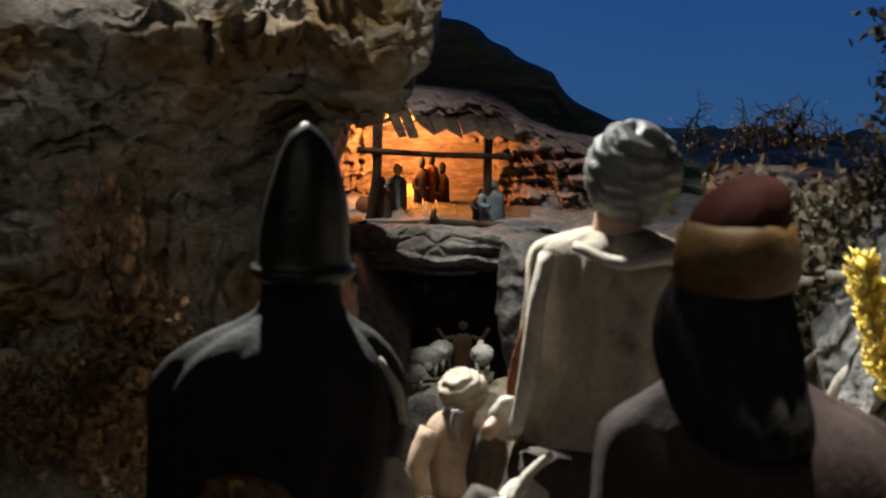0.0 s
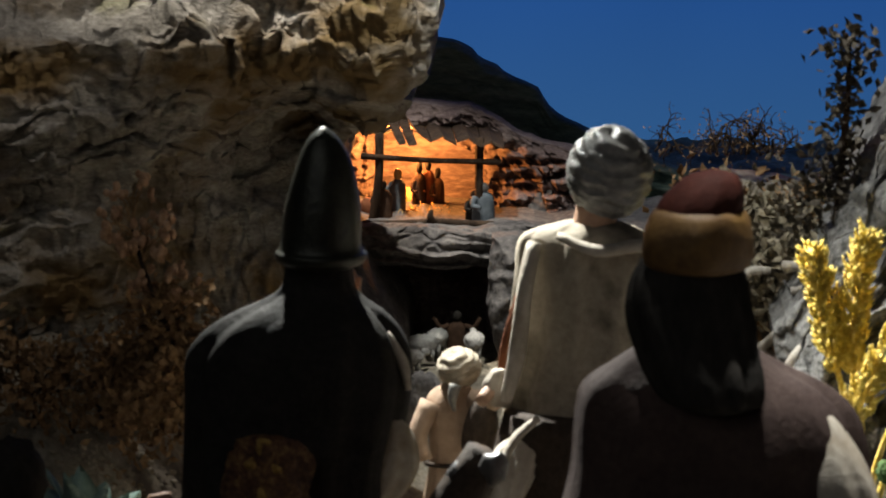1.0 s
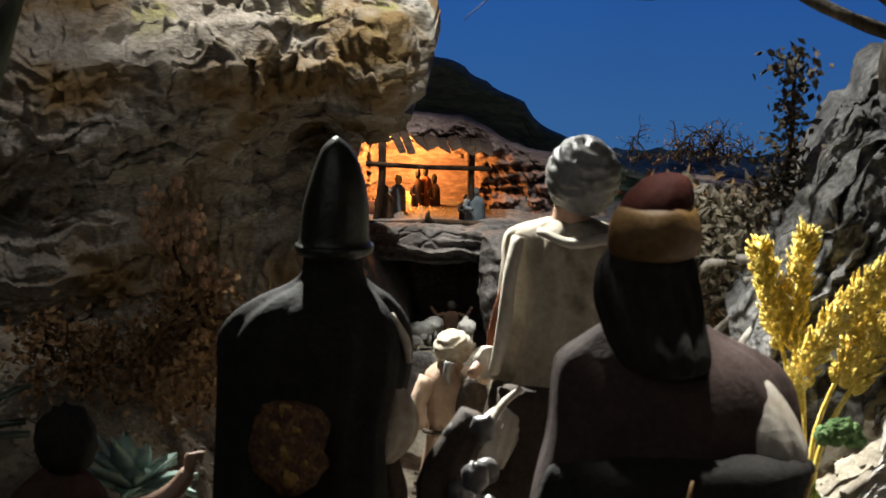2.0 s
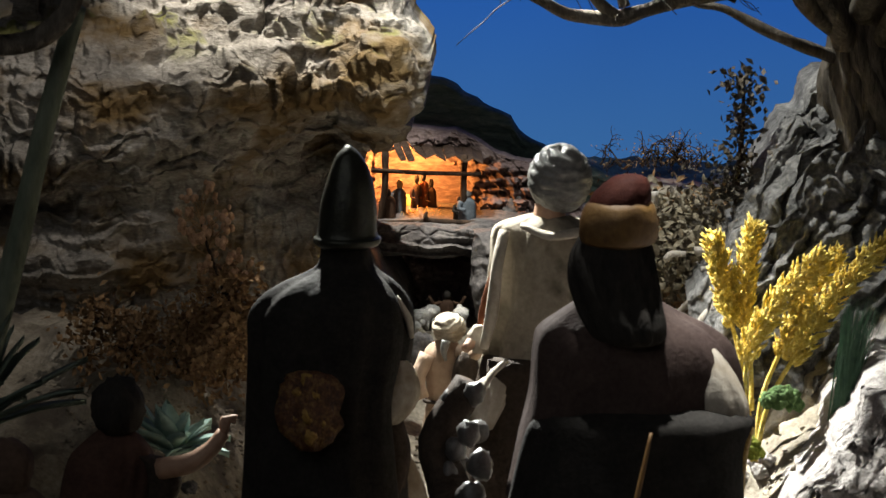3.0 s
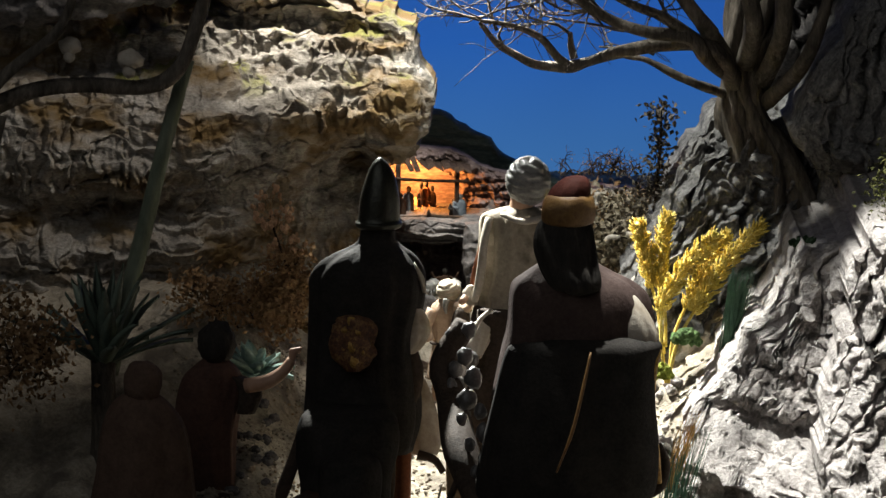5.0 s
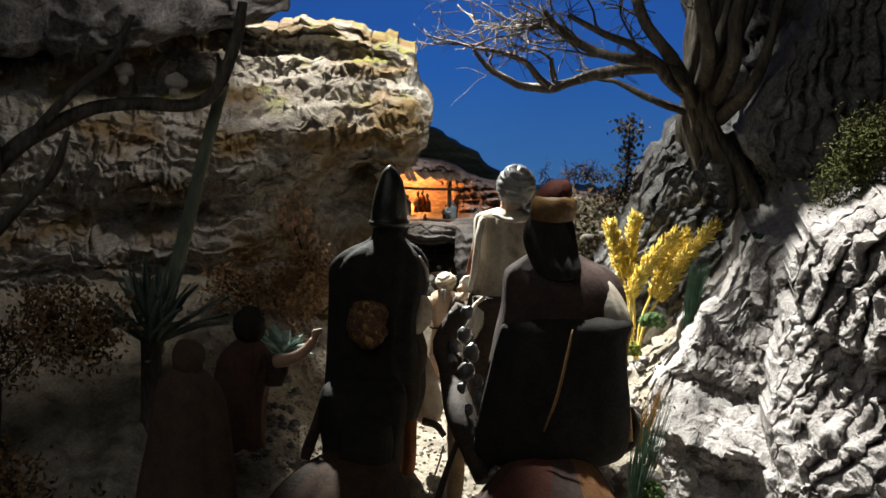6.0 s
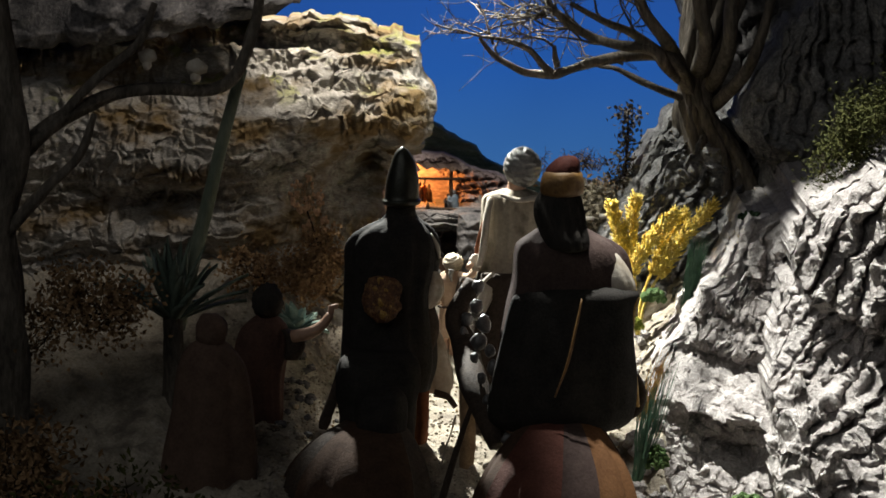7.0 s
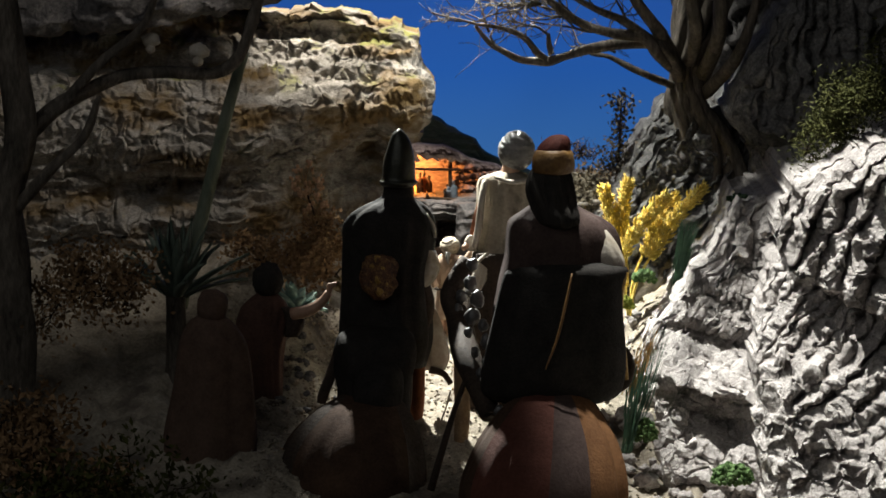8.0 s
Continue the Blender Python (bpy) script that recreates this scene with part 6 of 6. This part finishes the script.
bush("dry_bush", "large dry orange-brown bush in the shaded corner", (-0.2461, -0.02, -0.029), [((-0.2601, -0.02, -0.037), (-0.3, 0, 1)), ((-0.2482, -0.02, -0.037), (0, -0.2, 1)), ((-0.2362, -0.02, -0.037), (0.3, 0, 1)), ((-0.243, -0.01, -0.0343), (0.1, 0.2, 1)), ((-0.257, -0.01, -0.0343), (-0.1, 0.2, 1)), ((-0.2682, -0.02, -0.0411), (-0.5, 0, 0.9)), ((-0.2263, -0.02, -0.039), (0.5, 0, 0.9))], WOOD_DARK, DRY_LEAF, 0.0045, 2200, 81, 0.007, 0.6, 3, 0.024, 0.001)


for n, (x, y, z, wide) in enumerate(((-0.27, -0.15, -0.165, 0.03), (-0.215, -0.17, -0.18, 0.026), (-0.31, -0.12, -0.15, 0.03), (-0.25, -0.2, -0.185, 0.03))):
    bush("dry_bush", "low dark withered bush on the shaded soil", (x, y, z), [((x + wide * math.sin(k * 2.4) * 0.5, y + wide * math.cos(k * 2.4) * 0.4, z), (0.7 * math.sin(k * 2.4), 0.5 * math.cos(k * 2.4), 1)) for k in range(7)], WOOD_DARK, FIR if n % 2 else DRY_LEAF, 0.0065, 1300, 300 + n, 0.009, 0.5, 2, 0.034, 0.0012)


def moss(place, radii, mat, label, seed, count=260):
    """A cushion of many small tufts."""
    rng = np.random.default_rng(seed)
    p = Pile()
    for _ in range(count):
        d = rng.normal(size=3)
        d /= np.linalg.norm(d)
        d[2] = abs(d[2])
        c = np.array(place) + d * np.array(radii) * rng.uniform(0.7, 1.05)
        r = 0.0016 * rng.uniform(0.5, 1.3)
        ball(p, c, (r, r, r), mat, int(rng.integers(60)), 0.4, 5, 6)
    thing("moss_cushion", p, label, "moss", "moss cushions", "stuff")


moss((0.1454, 0.06, -0.03), (0.008, 0.006, 0.007), MOSS, "green moss cushion behind the yellow plumes", 1)
moss((0.1315, 0.04, -0.0471), (0.005, 0.006, 0.007), MOSS_BRIGHT, "yellow-green moss cushion under the yellow plumes", 2, 160)
moss((0.1395, -0.085, -0.1215), (0.008, 0.008, 0.013), MOSS, "green moss cushion at the path's edge", 3)
moss((0.1939, -0.175, -0.1359), (0.014, 0.012, 0.012), MOSS, "green moss cushion on the pale rock's foot", 4, 360)
moss((0.2165, 0.05, 0.0295), (0.013, 0.01, 0.003), MOSS_DARK, "green moss cushion on the outcrop's top", 5, 160)
FIR_AT = [(0.256 + 0.0105 * k, -0.06 - 0.004 * k, 0.083 + 0.0085 * k + 0.006 * math.sin(k * 2.2)) for k in range(6)]
bush("fir_clump", "olive green clump of foliage clinging to the cliff", (0.27, -0.04, 0.09), [((x + dx, y, z + dz), (0.3 * math.sin(7 * x + dz), -0.6, 0.6)) for x, y, z in FIR_AT for dx, dz in ((0, 0), (-0.006, -0.01), (0.006, 0.01))], WOOD_DARK, FIR, 0.0036, 7000, 71, 0.0065, 0.35, 2, 0.015, 0.0008)


# ---- stones and gravel ----
def stone(place, r, mat, seed, label):
    p = Pile()
    ball(p, (0, 0, 0), (r, r * 0.85, r * 0.7), mat, seed, 0.35, 16, 22, 2.2)
    ob = thing("stone", p, label, "stone", "loose stones")
    ob.matrix_world = pose(place[0], place[1], place[2] + r * 0.4, 0, 0, seed * 57)


def loose_stones():
    rng = np.random.default_rng(4)
    for k in range(46):
        x, y = rng.uniform(-0.12, -0.075), rng.uniform(-0.06, 0.1)
        stone((x, y, float(ground_z(x, y))), rng.uniform(0.0016, 0.0042), ROCK_DARK if k % 3 else ROCK, k, "small grey stone on the gravel bank")
    for k in range(40):
        x, y = rng.uniform(0.095, 0.15), rng.uniform(-0.12, 0.09)
        stone((x, y, float(ground_z(x, y))), rng.uniform(0.002, 0.0055), ROCK_PALE, 60 + k, "pale broken stone at the outcrop's foot")
    for k in range(95):
        x, y = rng.uniform(0.09, 0.2), rng.uniform(-0.25, -0.01)
        stone((x, y, float(ground_z(x, y))), rng.uniform(0.003, 0.009), ROCK_PALE, 200 + k, "pale broken stone at the outcrop's foot")
    for k in range(14):
        x, y = rng.uniform(-0.06, 0.05), rng.uniform(-0.1, 0.12)
        stone((x, y, float(ground_z(x, y))), rng.uniform(0.0014, 0.003), ROCK, 120 + k, "small stone lying on the path")
    p = Pile()
    xs, ys = np.concatenate([rng.uniform(-0.16, 0.16, 4400), rng.uniform(-0.13, -0.06, 1800)]), rng.uniform(-0.14, 0.2, 6200)
    for k, (x, y, z) in enumerate(zip(xs, ys, ground_z(xs, ys))):
        r = rng.uniform(0.0004, 0.0015)
        ball(p, (x, y, z + r * 0.3), (r, r * 0.8, r * 0.7), ROCK if k % 2 else SOIL, k % 40, 0.4, 4, 5)
    thing("gravel", p, "fine grey-brown gravel strewn over the path", "gravel", kind="stuff")
    for a, b in (((0.128, 0.05, -0.0545), (0.1185, 0.045, -0.0705)), ((0.1143, 0.08, -0.0333), (0.126, 0.085, -0.0212)), ((0.1319, 0.02, -0.0834), (0.1539, 0.01, -0.1066))):
        m = (np.array(a) + b) / 2 + (0, -0.002, 0.002)
        p = Pile()
        tube(p, [a, tuple(m), b], [0.0022, 0.0026, 0.002], BARK, 8, 4, 0.3)
        thing("driftwood", p, "grey broken stick lying among the stones", "stick", "grey sticks")


loose_stones()
